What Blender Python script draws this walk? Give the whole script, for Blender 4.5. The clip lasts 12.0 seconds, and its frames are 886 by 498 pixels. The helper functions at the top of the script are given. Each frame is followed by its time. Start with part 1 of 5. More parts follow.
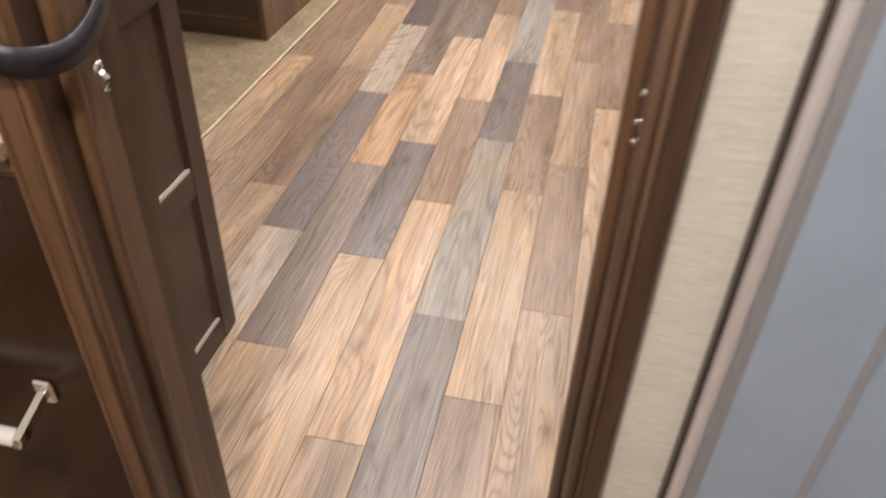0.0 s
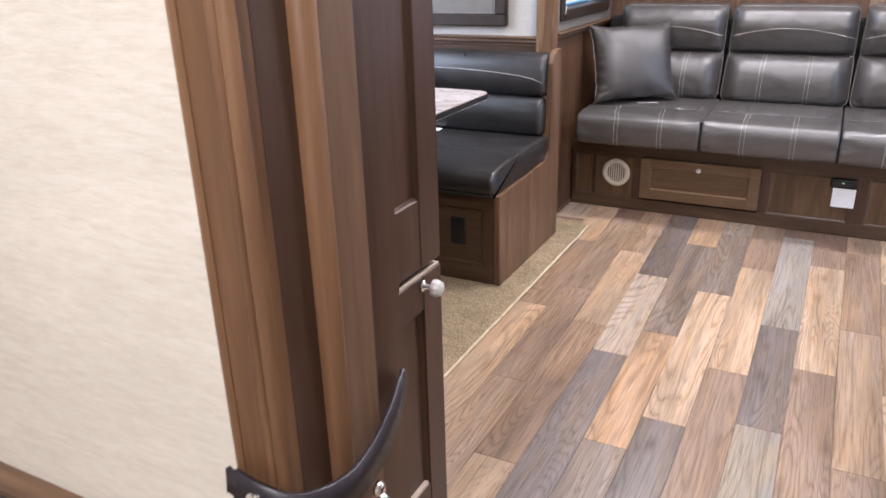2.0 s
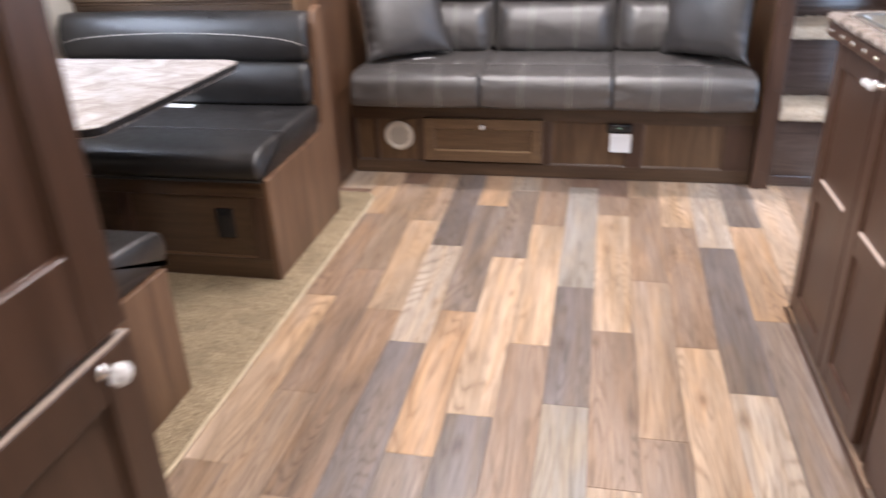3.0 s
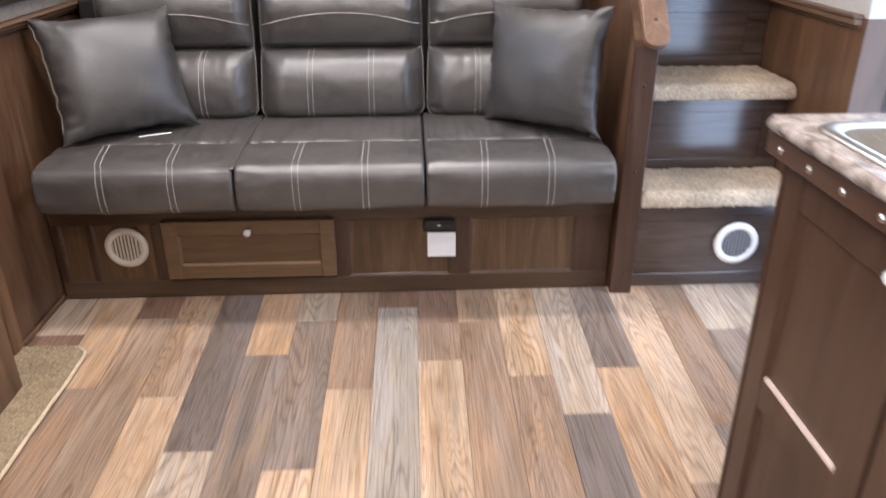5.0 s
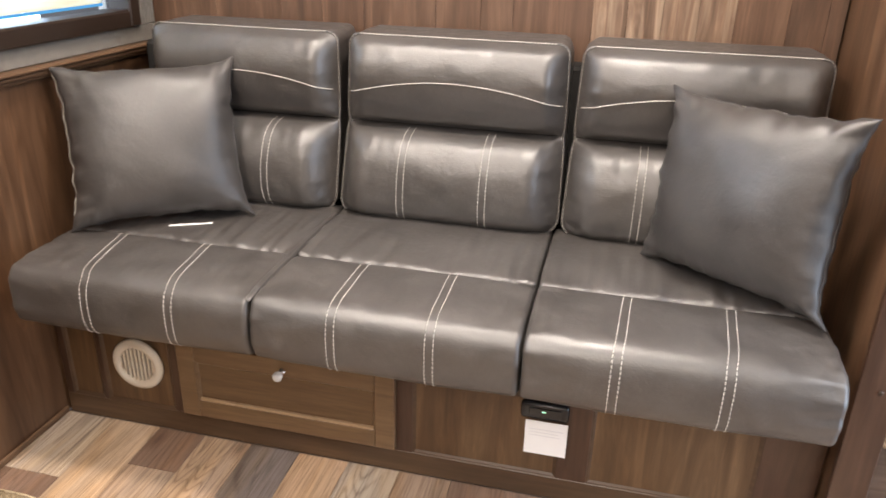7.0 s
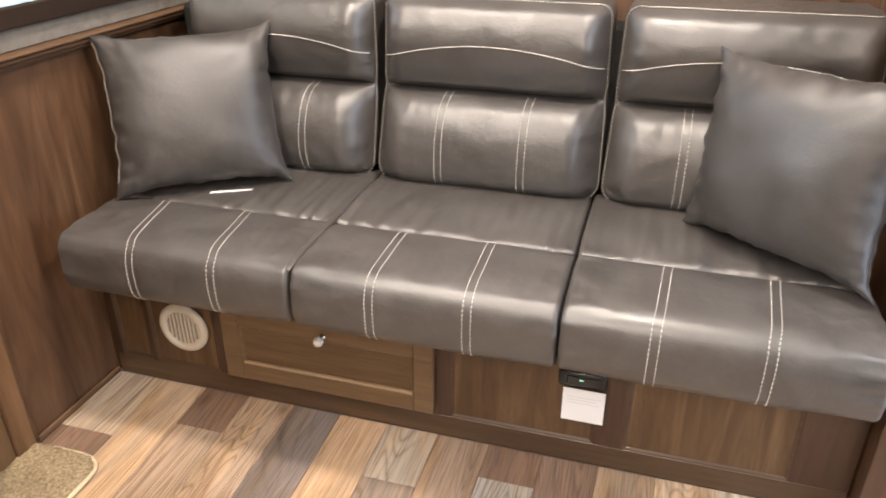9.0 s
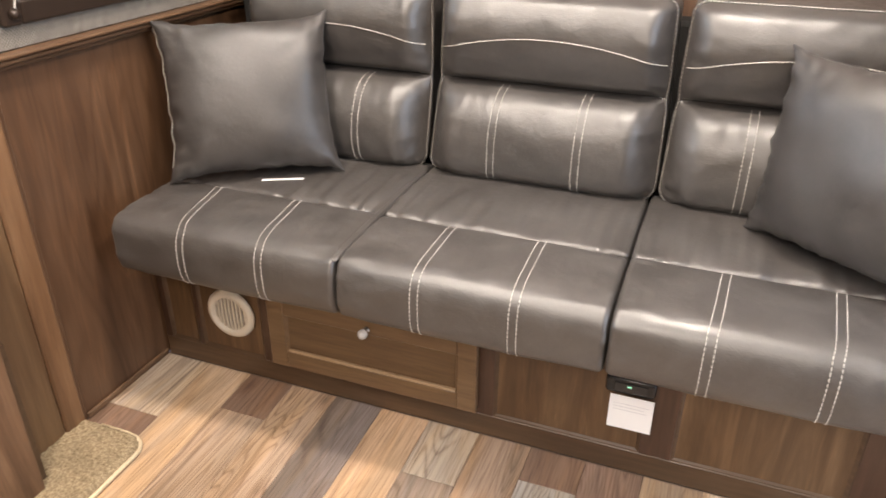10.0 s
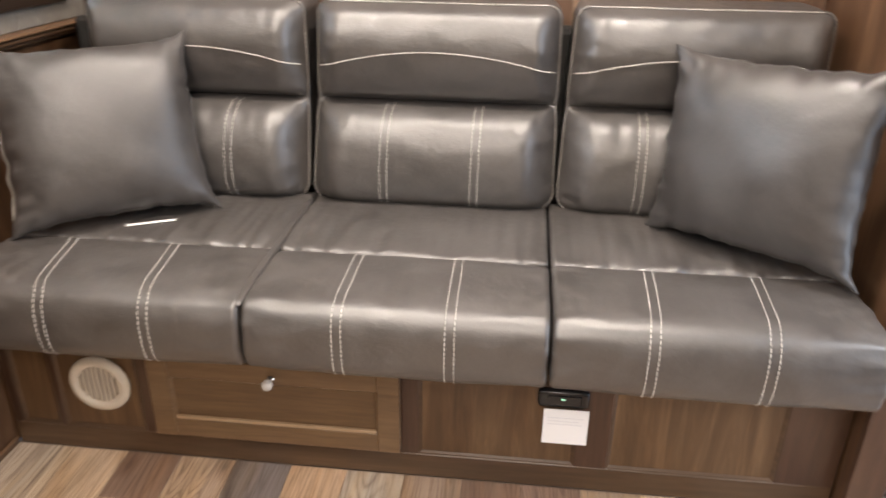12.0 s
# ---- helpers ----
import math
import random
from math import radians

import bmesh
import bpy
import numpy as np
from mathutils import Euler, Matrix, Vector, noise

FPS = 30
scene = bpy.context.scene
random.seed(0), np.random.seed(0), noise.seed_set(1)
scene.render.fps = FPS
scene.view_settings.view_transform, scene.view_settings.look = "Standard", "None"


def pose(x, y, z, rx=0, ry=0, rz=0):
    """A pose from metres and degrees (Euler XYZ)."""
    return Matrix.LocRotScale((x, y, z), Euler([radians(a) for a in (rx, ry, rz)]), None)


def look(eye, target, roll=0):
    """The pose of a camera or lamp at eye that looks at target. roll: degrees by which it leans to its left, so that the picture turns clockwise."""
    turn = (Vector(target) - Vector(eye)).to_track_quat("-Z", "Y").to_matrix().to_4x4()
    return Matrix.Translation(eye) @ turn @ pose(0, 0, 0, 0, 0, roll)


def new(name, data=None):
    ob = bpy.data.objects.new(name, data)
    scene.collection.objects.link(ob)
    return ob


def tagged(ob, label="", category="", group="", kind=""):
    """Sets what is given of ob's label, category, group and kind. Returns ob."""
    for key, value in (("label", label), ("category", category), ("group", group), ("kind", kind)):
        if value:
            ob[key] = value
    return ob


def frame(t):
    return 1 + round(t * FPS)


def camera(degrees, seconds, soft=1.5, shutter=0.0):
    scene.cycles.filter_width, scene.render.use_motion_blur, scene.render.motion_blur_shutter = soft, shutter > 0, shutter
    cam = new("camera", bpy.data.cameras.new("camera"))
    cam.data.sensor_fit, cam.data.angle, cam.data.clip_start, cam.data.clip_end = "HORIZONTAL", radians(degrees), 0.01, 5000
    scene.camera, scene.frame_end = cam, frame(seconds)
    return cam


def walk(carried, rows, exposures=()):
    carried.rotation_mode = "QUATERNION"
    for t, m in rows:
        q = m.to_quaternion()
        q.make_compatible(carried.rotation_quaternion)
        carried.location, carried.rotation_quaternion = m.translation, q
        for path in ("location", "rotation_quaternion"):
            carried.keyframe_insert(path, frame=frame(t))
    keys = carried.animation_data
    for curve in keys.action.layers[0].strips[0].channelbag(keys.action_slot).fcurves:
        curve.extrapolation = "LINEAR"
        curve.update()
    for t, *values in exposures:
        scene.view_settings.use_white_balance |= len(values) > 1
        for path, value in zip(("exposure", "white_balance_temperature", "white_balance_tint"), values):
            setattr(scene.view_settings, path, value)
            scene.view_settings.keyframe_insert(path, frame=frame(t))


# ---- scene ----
cam = camera(61.6, 12.0, 1.6, 0.5)
PATH = [
    (0, (1.352, -3.824, 1.163), (1.055, -2.257, -0.044), 2.1),
    (0.5, (1.289, -3.753, 1.137), (0.879, -2.287, -0.16), 1.4),
    (1, (1.243, -3.704, 1.163), (0.683, -2.165, 0.014), -1.4),
    (1.5, (1.197, -3.662, 1.231), (0.405, -2.027, 0.395), -1.6),
    (2, (1.159, -3.612, 1.234), (0.287, -1.971, 0.496), -1.6),
    (2.5, (1.144, -3.499, 1.223), (0.405, -1.811, 0.446), -1.8),
    (3, (1.147, -3.299, 1.212), (0.765, -1.535, 0.35), -2.2),
    (3.5, (1.129, -3.089, 1.185), (1.143, -1.317, 0.257), -4.1),
    (3.7, (1.119, -2.994, 1.207), (1.261, -1.229, 0.277), -4.1),
    (5.3, (1.178, -2.043, 1.209), (1.208, -0.22, 0.388), 1.3),
    (5.5, (1.174, -1.924, 1.204), (1.158, -0.09, 0.406), 2.0),
    (6, (1.201, -1.612, 1.204), (1.085, 0.227, 0.427), 2.3),
    (6.5, (1.302, -1.371, 1.21), (1.015, 0.443, 0.418), 2.1),
    (7, (1.338, -1.372, 1.205), (0.92, 0.415, 0.411), 1.4),
    (7.2, (1.344, -1.389, 1.194), (0.896, 0.394, 0.405), 0.8),
    (8.8, (1.333, -1.348, 1.251), (0.863, 0.367, 0.335), -0.0),
    (9, (1.336, -1.349, 1.241), (0.831, 0.354, 0.322), -0.1),
    (9.5, (1.333, -1.328, 1.232), (0.775, 0.352, 0.3), 0.2),
    (10, (1.331, -1.322, 1.228), (0.7, 0.332, 0.298), 0.2),
    (10.5, (1.326, -1.348, 1.244), (0.611, 0.284, 0.335), 0.0),
    (11, (1.314, -1.348, 1.253), (0.574, 0.304, 0.403), -0.7),
    (11.5, (1.241, -1.309, 1.209), (0.727, 0.428, 0.362), 0.7),
    (12, (1.137, -1.281, 1.158), (0.948, 0.524, 0.317), 0.7),
]
walk(cam, [(t, look(eye, target, roll)) for t, eye, target, roll in PATH],
     [(0, -0.16, 6180, 12), (1.0, 0.02, 5680, 11), (1.5, 0.0, 5620, 12), (2.5, 0.0, 5880, 17), (3.0, 0.08, 5940, 15), (3.7, 0.12, 5920, 13), (5.5, -0.08, 6140, 14.5), (6.5, 0.24, 6580, 12), (7.0, 0.31, 6700, 12),
      (8.8, 0.38, 6840, 12), (12, 0.32, 6760, 12)])

# ---- world, sun and lamps ----
world = bpy.data.worlds.new("world")
scene.world = world
world.use_nodes = True
wn = world.node_tree.nodes
sky = wn.new("ShaderNodeTexSky")
sky.sky_type, sky.sun_disc = "NISHITA", False
sky.sun_elevation, sky.sun_rotation = radians(38), radians(70)
wn["Background"].inputs[1].default_value = 0.12
world.node_tree.links.new(sky.outputs[0], wn["Background"].inputs[0])
sun = new("sun", bpy.data.lights.new("sun", "SUN"))
sun.data.energy, sun.data.angle, sun.data.color = 1.0, radians(10), (1, 0.95, 0.88)
sun.matrix_world = look((6, -3, 6), (2.4, -0.6, 0))


def area(name, eye, target, w, h, power, color, shape="RECTANGLE"):
    l = bpy.data.lights.new(name, "AREA")
    l.shape, l.size, l.size_y, l.energy, l.color = shape, w, h, power, color
    ob = new(name, l)
    ob.matrix_world = look(eye, target)
    return ob


WARM = (1.0, 0.90, 0.81)
CEIL = 2.08
LIGHTS = [(0.62, -0.13), (1.34, -0.13), (0.48, -1.00), (1.45, -1.45), (0.95, -2.05), (1.30, -2.75), (1.05, -4.05)]
for lx, ly in LIGHTS:
    area("ceiling_lamp", (lx, ly, CEIL - 0.035), (lx, ly, 0), 0.17, 0.17, 34 if ly < -3.3 else 14.5 if ly > -0.5 and lx < 1 else 18.5 if ly > -0.5 else 20.5 if ly > -1.2 else 9 if ly > -1.5 else 18, WARM, "DISK")
area("door_daylight", (2.52, -0.47, 0.98), (0.9, 0.05, 0.90), 0.56, 1.75, 17.5, (0.62, 0.78, 1.0))
area("dinette_daylight", (-0.98, -1.25, 1.35), (1, -1.25, 0.9), 0.9, 0.6, 23, (0.82, 0.90, 1.0))
area("side_daylight", (-0.34, 0.13, 1.30), (1, 0.13, 1.2), 0.9, 0.8, 17, (0.58, 0.77, 1.0))

# ---- materials ----


def base_mat(name, rough=0.5, metal=0.0, spec=0.5):
    m = bpy.data.materials.new(name)
    m.use_nodes = True
    b = m.node_tree.nodes["Principled BSDF"]
    b.inputs["Roughness"].default_value = rough
    b.inputs["Metallic"].default_value = metal
    b.inputs["Specular IOR Level"].default_value = spec
    return m, m.node_tree.nodes, m.node_tree.links, b


def ramp(nodes, stops):
    r = nodes.new("ShaderNodeValToRGB")
    e = r.color_ramp.elements
    while len(e) < len(stops):
        e.new(0.5)
    for el, (p, c) in zip(e, stops):
        el.position, el.color = p, (*c, 1)
    return r


def coords(nodes, links, scale, jitter=False):
    tc = nodes.new("ShaderNodeTexCoord")
    mp = nodes.new("ShaderNodeMapping")
    mp.inputs["Scale"].default_value = scale
    src = tc.outputs["Object"]
    if jitter:
        oi = nodes.new("ShaderNodeObjectInfo")
        mul = nodes.new("ShaderNodeVectorMath")
        mul.operation = "SCALE"
        comb = nodes.new("ShaderNodeCombineXYZ")
        for i in range(3):
            links.new(oi.outputs["Random"], comb.inputs[i])
        mul.inputs[3].default_value = 37.0
        links.new(comb.outputs[0], mul.inputs[0])
        add = nodes.new("ShaderNodeVectorMath")
        links.new(src, add.inputs[0])
        links.new(mul.outputs[0], add.inputs[1])
        src = add.outputs[0]
    links.new(src, mp.inputs["Vector"])
    return mp.outputs[0]


def noise_tex(nodes, links, vec, scale, detail=4, rough=0.55, distort=0.0):
    n = nodes.new("ShaderNodeTexNoise")
    n.inputs["Scale"].default_value = scale
    n.inputs["Detail"].default_value = detail
    n.inputs["Roughness"].default_value = rough
    n.inputs["Distortion"].default_value = distort
    links.new(vec, n.inputs["Vector"])
    return n.outputs["Fac"]


def mix(nodes, links, kind, fac, a, b):
    m = nodes.new("ShaderNodeMix")
    m.data_type, m.blend_type = "RGBA", kind
    if isinstance(fac, float):
        m.inputs[0].default_value = fac
    else:
        links.new(fac, m.inputs[0])
    for sock, v in ((m.inputs[6], a), (m.inputs[7], b)):
        if isinstance(v, tuple):
            sock.default_value = (*v, 1)
        else:
            links.new(v, sock)
    return m.outputs[2]


def bump(nodes, links, b, height, strength, dist=0.01, normal=None):
    n = nodes.new("ShaderNodeBump")
    n.inputs["Strength"].default_value = strength
    n.inputs["Distance"].default_value = dist
    links.new(height, n.inputs["Height"])
    if normal is not None:
        links.new(normal, n.inputs["Normal"])
    links.new(n.outputs[0], b.inputs["Normal"])
    return n.outputs[0]


def rough_var(nodes, links, b, fac, lo, hi):
    r = nodes.new("ShaderNodeMapRange")
    r.inputs["To Min"].default_value, r.inputs["To Max"].default_value = lo, hi
    links.new(fac, r.inputs["Value"])
    links.new(r.outputs[0], b.inputs["Roughness"])


def wood(name, dark, mid, light, axis="z", rough=0.42, jitter=True, fine=1.0, contrast=1.0, bumps=0.12, broad_scale=0.9, figure=0.0, rings=0.0, grainy=0.75):
    """Wood with its grain along one axis."""
    m, n, l, b = base_mat(name, rough)
    s = {"x": (1.2, 16, 16), "y": (16, 1.2, 16), "z": (16, 16, 1.2)}[axis]
    v = coords(n, l, s, jitter)
    broad = noise_tex(n, l, v, broad_scale, 5, 0.6, 1.4)
    v2 = coords(n, l, tuple(q * 5 * fine for q in s), jitter)
    grain = noise_tex(n, l, v2, 1.0, 6, 0.7, 0.6)
    half = 0.22 / contrast
    r = ramp(n, [(0.5 - half, dark), (0.5, mid), (0.5 + half, light)])
    l.new(broad, r.inputs[0])
    g = ramp(n, [(0.30, (0.62, 0.58, 0.55)), (0.62, (1.06, 1.05, 1.04))])
    l.new(grain, g.inputs[0])
    c = mix(n, l, "MULTIPLY", grainy, r.outputs[0], g.outputs[0])
    if figure:
        wavy = noise_tex(n, l, coords(n, l, tuple(q * (0.62 if q > 2 else 0.75) for q in s), jitter), 1.0, 3, 0.5, 2.2)
        f = ramp(n, [(0.36, (0.66, 0.62, 0.60)), (0.44, (1, 1, 1)), (0.545, (1, 1, 1)), (0.575, (1.42, 1.36, 1.30)), (0.61, (1, 1, 1)), (0.70, (0.82, 0.80, 0.78))])
        l.new(wavy, f.inputs[0])
        c = mix(n, l, "MULTIPLY", figure, c, f.outputs[0])
    if rings:
        field = noise_tex(n, l, coords(n, l, tuple(q * (0.36 if q > 2 else 0.62) for q in s), jitter), 1.0, 2, 0.4, 0.8)
        turn = n.new("ShaderNodeMath")
        turn.operation = "MULTIPLY"
        turn.inputs[1].default_value = 62.0
        l.new(field, turn.inputs[0])
        wave = n.new("ShaderNodeMath")
        wave.operation = "SINE"
        l.new(turn.outputs[0], wave.inputs[0])
        band = n.new("ShaderNodeMapRange")
        band.inputs["From Min"].default_value = -1.0
        l.new(wave.outputs[0], band.inputs["Value"])
        f = ramp(n, [(0.0, (0.58, 0.50, 0.42)), (0.45, (0.98, 0.97, 0.96)), (1.0, (1.12, 1.10, 1.06))])
        l.new(band.outputs[0], f.inputs[0])
        c = mix(n, l, "MULTIPLY", rings, c, f.outputs[0])
    l.new(c, b.inputs["Base Color"])
    bump(n, l, b, grain, bumps, 0.002)
    rough_var(n, l, b, broad, rough - 0.06, rough + 0.10)
    return m


def plank_wood(name, dark, mid, light):
    """Printed vinyl plank with cathedral grain, mineral streaks and knots, grain along y."""
    m, n, l, b = base_mat(name, 0.36)
    broad = noise_tex(n, l, coords(n, l, (7, 0.9, 7), True), 1.0, 3, 0.55, 0.6)
    field = noise_tex(n, l, coords(n, l, (6.5, 0.62, 6.5), True), 1.0, 2, 0.45, 0.7)
    mul = n.new("ShaderNodeMath")
    mul.operation = "MULTIPLY"
    mul.inputs[1].default_value = 225.0
    l.new(field, mul.inputs[0])
    jag = noise_tex(n, l, coords(n, l, (160, 9, 160), True), 1.0, 3, 0.6)
    off = n.new("ShaderNodeMath")
    off.operation = "MULTIPLY_ADD"
    off.inputs[1].default_value = 3.2
    l.new(jag, off.inputs[0])
    l.new(mul.outputs[0], off.inputs[2])
    wave = n.new("ShaderNodeMath")
    wave.operation = "SINE"
    l.new(off.outputs[0], wave.inputs[0])
    ring = n.new("ShaderNodeMapRange")
    ring.inputs["From Min"].default_value = -1.0
    l.new(wave.outputs[0], ring.inputs["Value"])
    show = n.new("ShaderNodeMapRange")
    show.inputs["From Min"].default_value, show.inputs["From Max"].default_value = 0.36, 0.58
    show.inputs["To Min"].default_value, show.inputs["To Max"].default_value = 0.20, 0.70
    l.new(noise_tex(n, l, coords(n, l, (10, 2.0, 10), True), 1.0, 3, 0.5), show.inputs["Value"])
    fine = noise_tex(n, l, coords(n, l, (230, 6, 230), True), 1.0, 4, 0.7)
    streak = noise_tex(n, l, coords(n, l, (42, 1.6, 42), True), 1.0, 4, 0.6, 0.9)
    r = ramp(n, [(0.30, dark), (0.5, mid), (0.70, light)])
    l.new(broad, r.inputs[0])
    w = ramp(n, [(0.0, (0.56, 0.50, 0.45)), (0.22, (0.95, 0.94, 0.93)), (1.0, (1.12, 1.12, 1.11))])
    l.new(ring.outputs[0], w.inputs[0])
    c1 = mix(n, l, "MULTIPLY", show.outputs[0], r.outputs[0], w.outputs[0])
    g = ramp(n, [(0.36, (0.60, 0.55, 0.50)), (0.54, (1.09, 1.08, 1.07))])
    l.new(fine, g.inputs[0])
    c2 = mix(n, l, "MULTIPLY", 0.76, c1, g.outputs[0])
    h = ramp(n, [(0.30, (0.66, 0.64, 0.63)), (0.46, (1.0, 1.0, 1.0)), (0.60, (1.0, 1.0, 1.0)), (0.72, (1.16, 1.14, 1.11))])
    l.new(streak, h.inputs[0])
    c3 = mix(n, l, "MULTIPLY", 0.9, c2, h.outputs[0])
    hue = ramp(n, [(0.34, (0.90, 0.97, 1.06)), (0.50, (1.0, 1.0, 1.0)), (0.66, (1.12, 1.0, 0.80))])
    l.new(noise_tex(n, l, coords(n, l, (15, 1.8, 15), True), 1.0, 4, 0.6, 1.2), hue.inputs[0])
    c3 = mix(n, l, "MULTIPLY", 0.60, c3, hue.outputs[0])
    vo = n.new("ShaderNodeTexVoronoi")
    vo.inputs["Scale"].default_value = 1.0
    l.new(coords(n, l, (8, 3.4, 8), True), vo.inputs["Vector"])
    k = ramp(n, [(0.02, (0.26, 0.20, 0.16)), (0.09, (0.70, 0.62, 0.55)), (0.19, (1, 1, 1))])
    l.new(vo.outputs["Distance"], k.inputs[0])
    l.new(mix(n, l, "MULTIPLY", 0.72, c3, k.outputs[0]), b.inputs["Base Color"])
    bump(n, l, b, fine, 0.16, 0.001)
    rough_var(n, l, b, broad, 0.30, 0.44)
    return m


def leather(name, c, rough=0.34, crease=1.0, spec=1.0):
    """Bonded leather: fine pebble, soft creases, and sheen that varies in broad patches and small scuffs."""
    m, n, l, b = base_mat(name, rough, 0, spec)
    b.inputs["Coat Weight"].default_value = 0.06
    b.inputs["Coat Roughness"].default_value = 0.36
    v = coords(n, l, (1, 1, 1), True)
    patch = noise_tex(n, l, v, 11, 6, 0.68, 0.5)
    scuff = noise_tex(n, l, v, 48, 4, 0.65, 1.0)
    r = ramp(n, [(0.32, tuple(q * 0.78 for q in c)), (0.70, tuple(q * 1.27 for q in c))])
    l.new(patch, r.inputs[0])
    g = ramp(n, [(0.36, (0.90, 0.90, 0.905)), (0.64, (1.08, 1.08, 1.075))])
    l.new(scuff, g.inputs[0])
    l.new(mix(n, l, "MULTIPLY", 1.0, r.outputs[0], g.outputs[0]), b.inputs["Base Color"])
    vo = n.new("ShaderNodeTexVoronoi")
    vo.inputs["Scale"].default_value = 420
    l.new(v, vo.inputs["Vector"])
    first = bump(n, l, b, vo.outputs["Distance"], 0.07, 0.001)
    dent = noise_tex(n, l, v, 9, 3, 0.55, 0.9)
    soft = bump(n, l, b, dent, 0.11 * crease, 0.015, first)
    wr = noise_tex(n, l, v, 24, 3, 0.5, 0.6)
    second = bump(n, l, b, wr, 0.16 * crease, 0.006, soft)
    cr = noise_tex(n, l, coords(n, l, (1, 1, 2.2), True), 75, 2, 0.5, 1.2)
    bump(n, l, b, cr, 0.13 * crease, 0.003, second)
    both = n.new("ShaderNodeMath")
    both.operation = "ADD"
    l.new(patch, both.inputs[0])
    l.new(scuff, both.inputs[1])
    q = n.new("ShaderNodeMapRange")
    q.inputs["From Min"].default_value, q.inputs["From Max"].default_value = 0.65, 1.35
    q.inputs["To Min"].default_value, q.inputs["To Max"].default_value = rough - 0.13, rough + 0.15
    l.new(both.outputs[0], q.inputs["Value"])
    l.new(q.outputs[0], b.inputs["Roughness"])
    return m


def speckle(name, c1, c2, c3, scale, rough):
    """Stone-patterned laminate."""
    m, n, l, b = base_mat(name, rough)
    v = coords(n, l, (1, 1, 1))
    a = noise_tex(n, l, v, scale, 6, 0.7, 1.2)
    r = ramp(n, [(0.36, c1), (0.50, c2), (0.64, c3)])
    l.new(a, r.inputs[0])
    d = noise_tex(n, l, v, scale * 9, 3, 0.6)
    g = ramp(n, [(0.34, (0.55, 0.50, 0.47)), (0.50, (1, 1, 1))])
    l.new(d, g.inputs[0])
    l.new(mix(n, l, "MULTIPLY", 0.6, r.outputs[0], g.outputs[0]), b.inputs["Base Color"])
    rough_var(n, l, b, a, rough - 0.05, rough + 0.08)
    return m


def fabric(name, c1, c2, scale, strength, rough=0.9):
    m, n, l, b = base_mat(name, rough, 0, 0.2)
    v = coords(n, l, (1, 1, 1))
    big = noise_tex(n, l, v, scale * 0.06, 3, 0.6)
    a = noise_tex(n, l, v, scale, 4, 0.7)
    r = ramp(n, [(0.34, c1), (0.66, c2)])
    l.new(a, r.inputs[0])
    g = ramp(n, [(0.35, (0.84, 0.84, 0.84)), (0.65, (1.08, 1.08, 1.08))])
    l.new(big, g.inputs[0])
    l.new(mix(n, l, "MULTIPLY", 1.0, r.outputs[0], g.outputs[0]), b.inputs["Base Color"])
    bump(n, l, b, a, strength, 0.004)
    return m


def weave(name, c1, c2, scale):
    m, n, l, b = base_mat(name, 0.9, 0, 0.2)
    ck = n.new("ShaderNodeTexChecker")
    ck.inputs["Scale"].default_value = scale
    ck.inputs["Color1"].default_value, ck.inputs["Color2"].default_value = (*c1, 1), (*c2, 1)
    v = coords(n, l, (1, 1, 1))
    l.new(v, ck.inputs["Vector"])
    a = noise_tex(n, l, v, 60, 3, 0.6)
    g = ramp(n, [(0.3, (0.75, 0.75, 0.75)), (0.7, (1.1, 1.1, 1.1))])
    l.new(a, g.inputs[0])
    l.new(mix(n, l, "MULTIPLY", 1.0, ck.outputs["Color"], g.outputs[0]), b.inputs["Base Color"])
    bump(n, l, b, ck.outputs["Fac"], 0.4, 0.002)
    return m


def painted(name, c, rough=0.5, metal=0.0, scale=30, amount=0.06, strength=0.05, spec=0.5):
    m, n, l, b = base_mat(name, rough, metal, spec)
    v = coords(n, l, (1, 1, 1))
    a = noise_tex(n, l, v, scale, 5, 0.6)
    r = ramp(n, [(0.3, tuple(q * (1 - amount) for q in c)), (0.7, tuple(min(1, q * (1 + amount)) for q in c))])
    l.new(a, r.inputs[0])
    l.new(r.outputs[0], b.inputs["Base Color"])
    bump(n, l, b, a, strength, 0.002)
    rough_var(n, l, b, a, max(0.02, rough - 0.04), rough + 0.06)
    return m


CAB = wood("cabinet_wood", (0.041, 0.0205, 0.0125), (0.061, 0.0315, 0.0192), (0.088, 0.0465, 0.029), "z", 0.31, contrast=0.8)
CAB_X = wood("cabinet_wood_crosswise", (0.050, 0.028, 0.0145), (0.074, 0.043, 0.023), (0.102, 0.061, 0.034), "x", 0.36, contrast=0.8)
CAB_Y = wood("cabinet_wood_lengthwise", (0.041, 0.0205, 0.0125), (0.061, 0.0315, 0.0192), (0.088, 0.0465, 0.029), "y", 0.31, contrast=0.8)
CAB_EDGE = wood("lacquered_moulding_wood", (0.044, 0.023, 0.015), (0.066, 0.036, 0.023), (0.094, 0.052, 0.034), "z", 0.16, contrast=0.8, bumps=0.02)
CAB_EDGE.node_tree.nodes["Principled BSDF"].inputs["Coat Weight"].default_value = 0.7
CAB_EDGE.node_tree.nodes["Principled BSDF"].inputs["Coat Roughness"].default_value = 0.08
TRIM = wood("trim_wood", (0.09, 0.046, 0.023), (0.150, 0.079, 0.039), (0.22, 0.126, 0.066), "z", 0.34)
TRIM_X = wood("trim_wood_crosswise", (0.075, 0.041, 0.022), (0.122, 0.069, 0.038), (0.178, 0.106, 0.060), "x", 0.40)
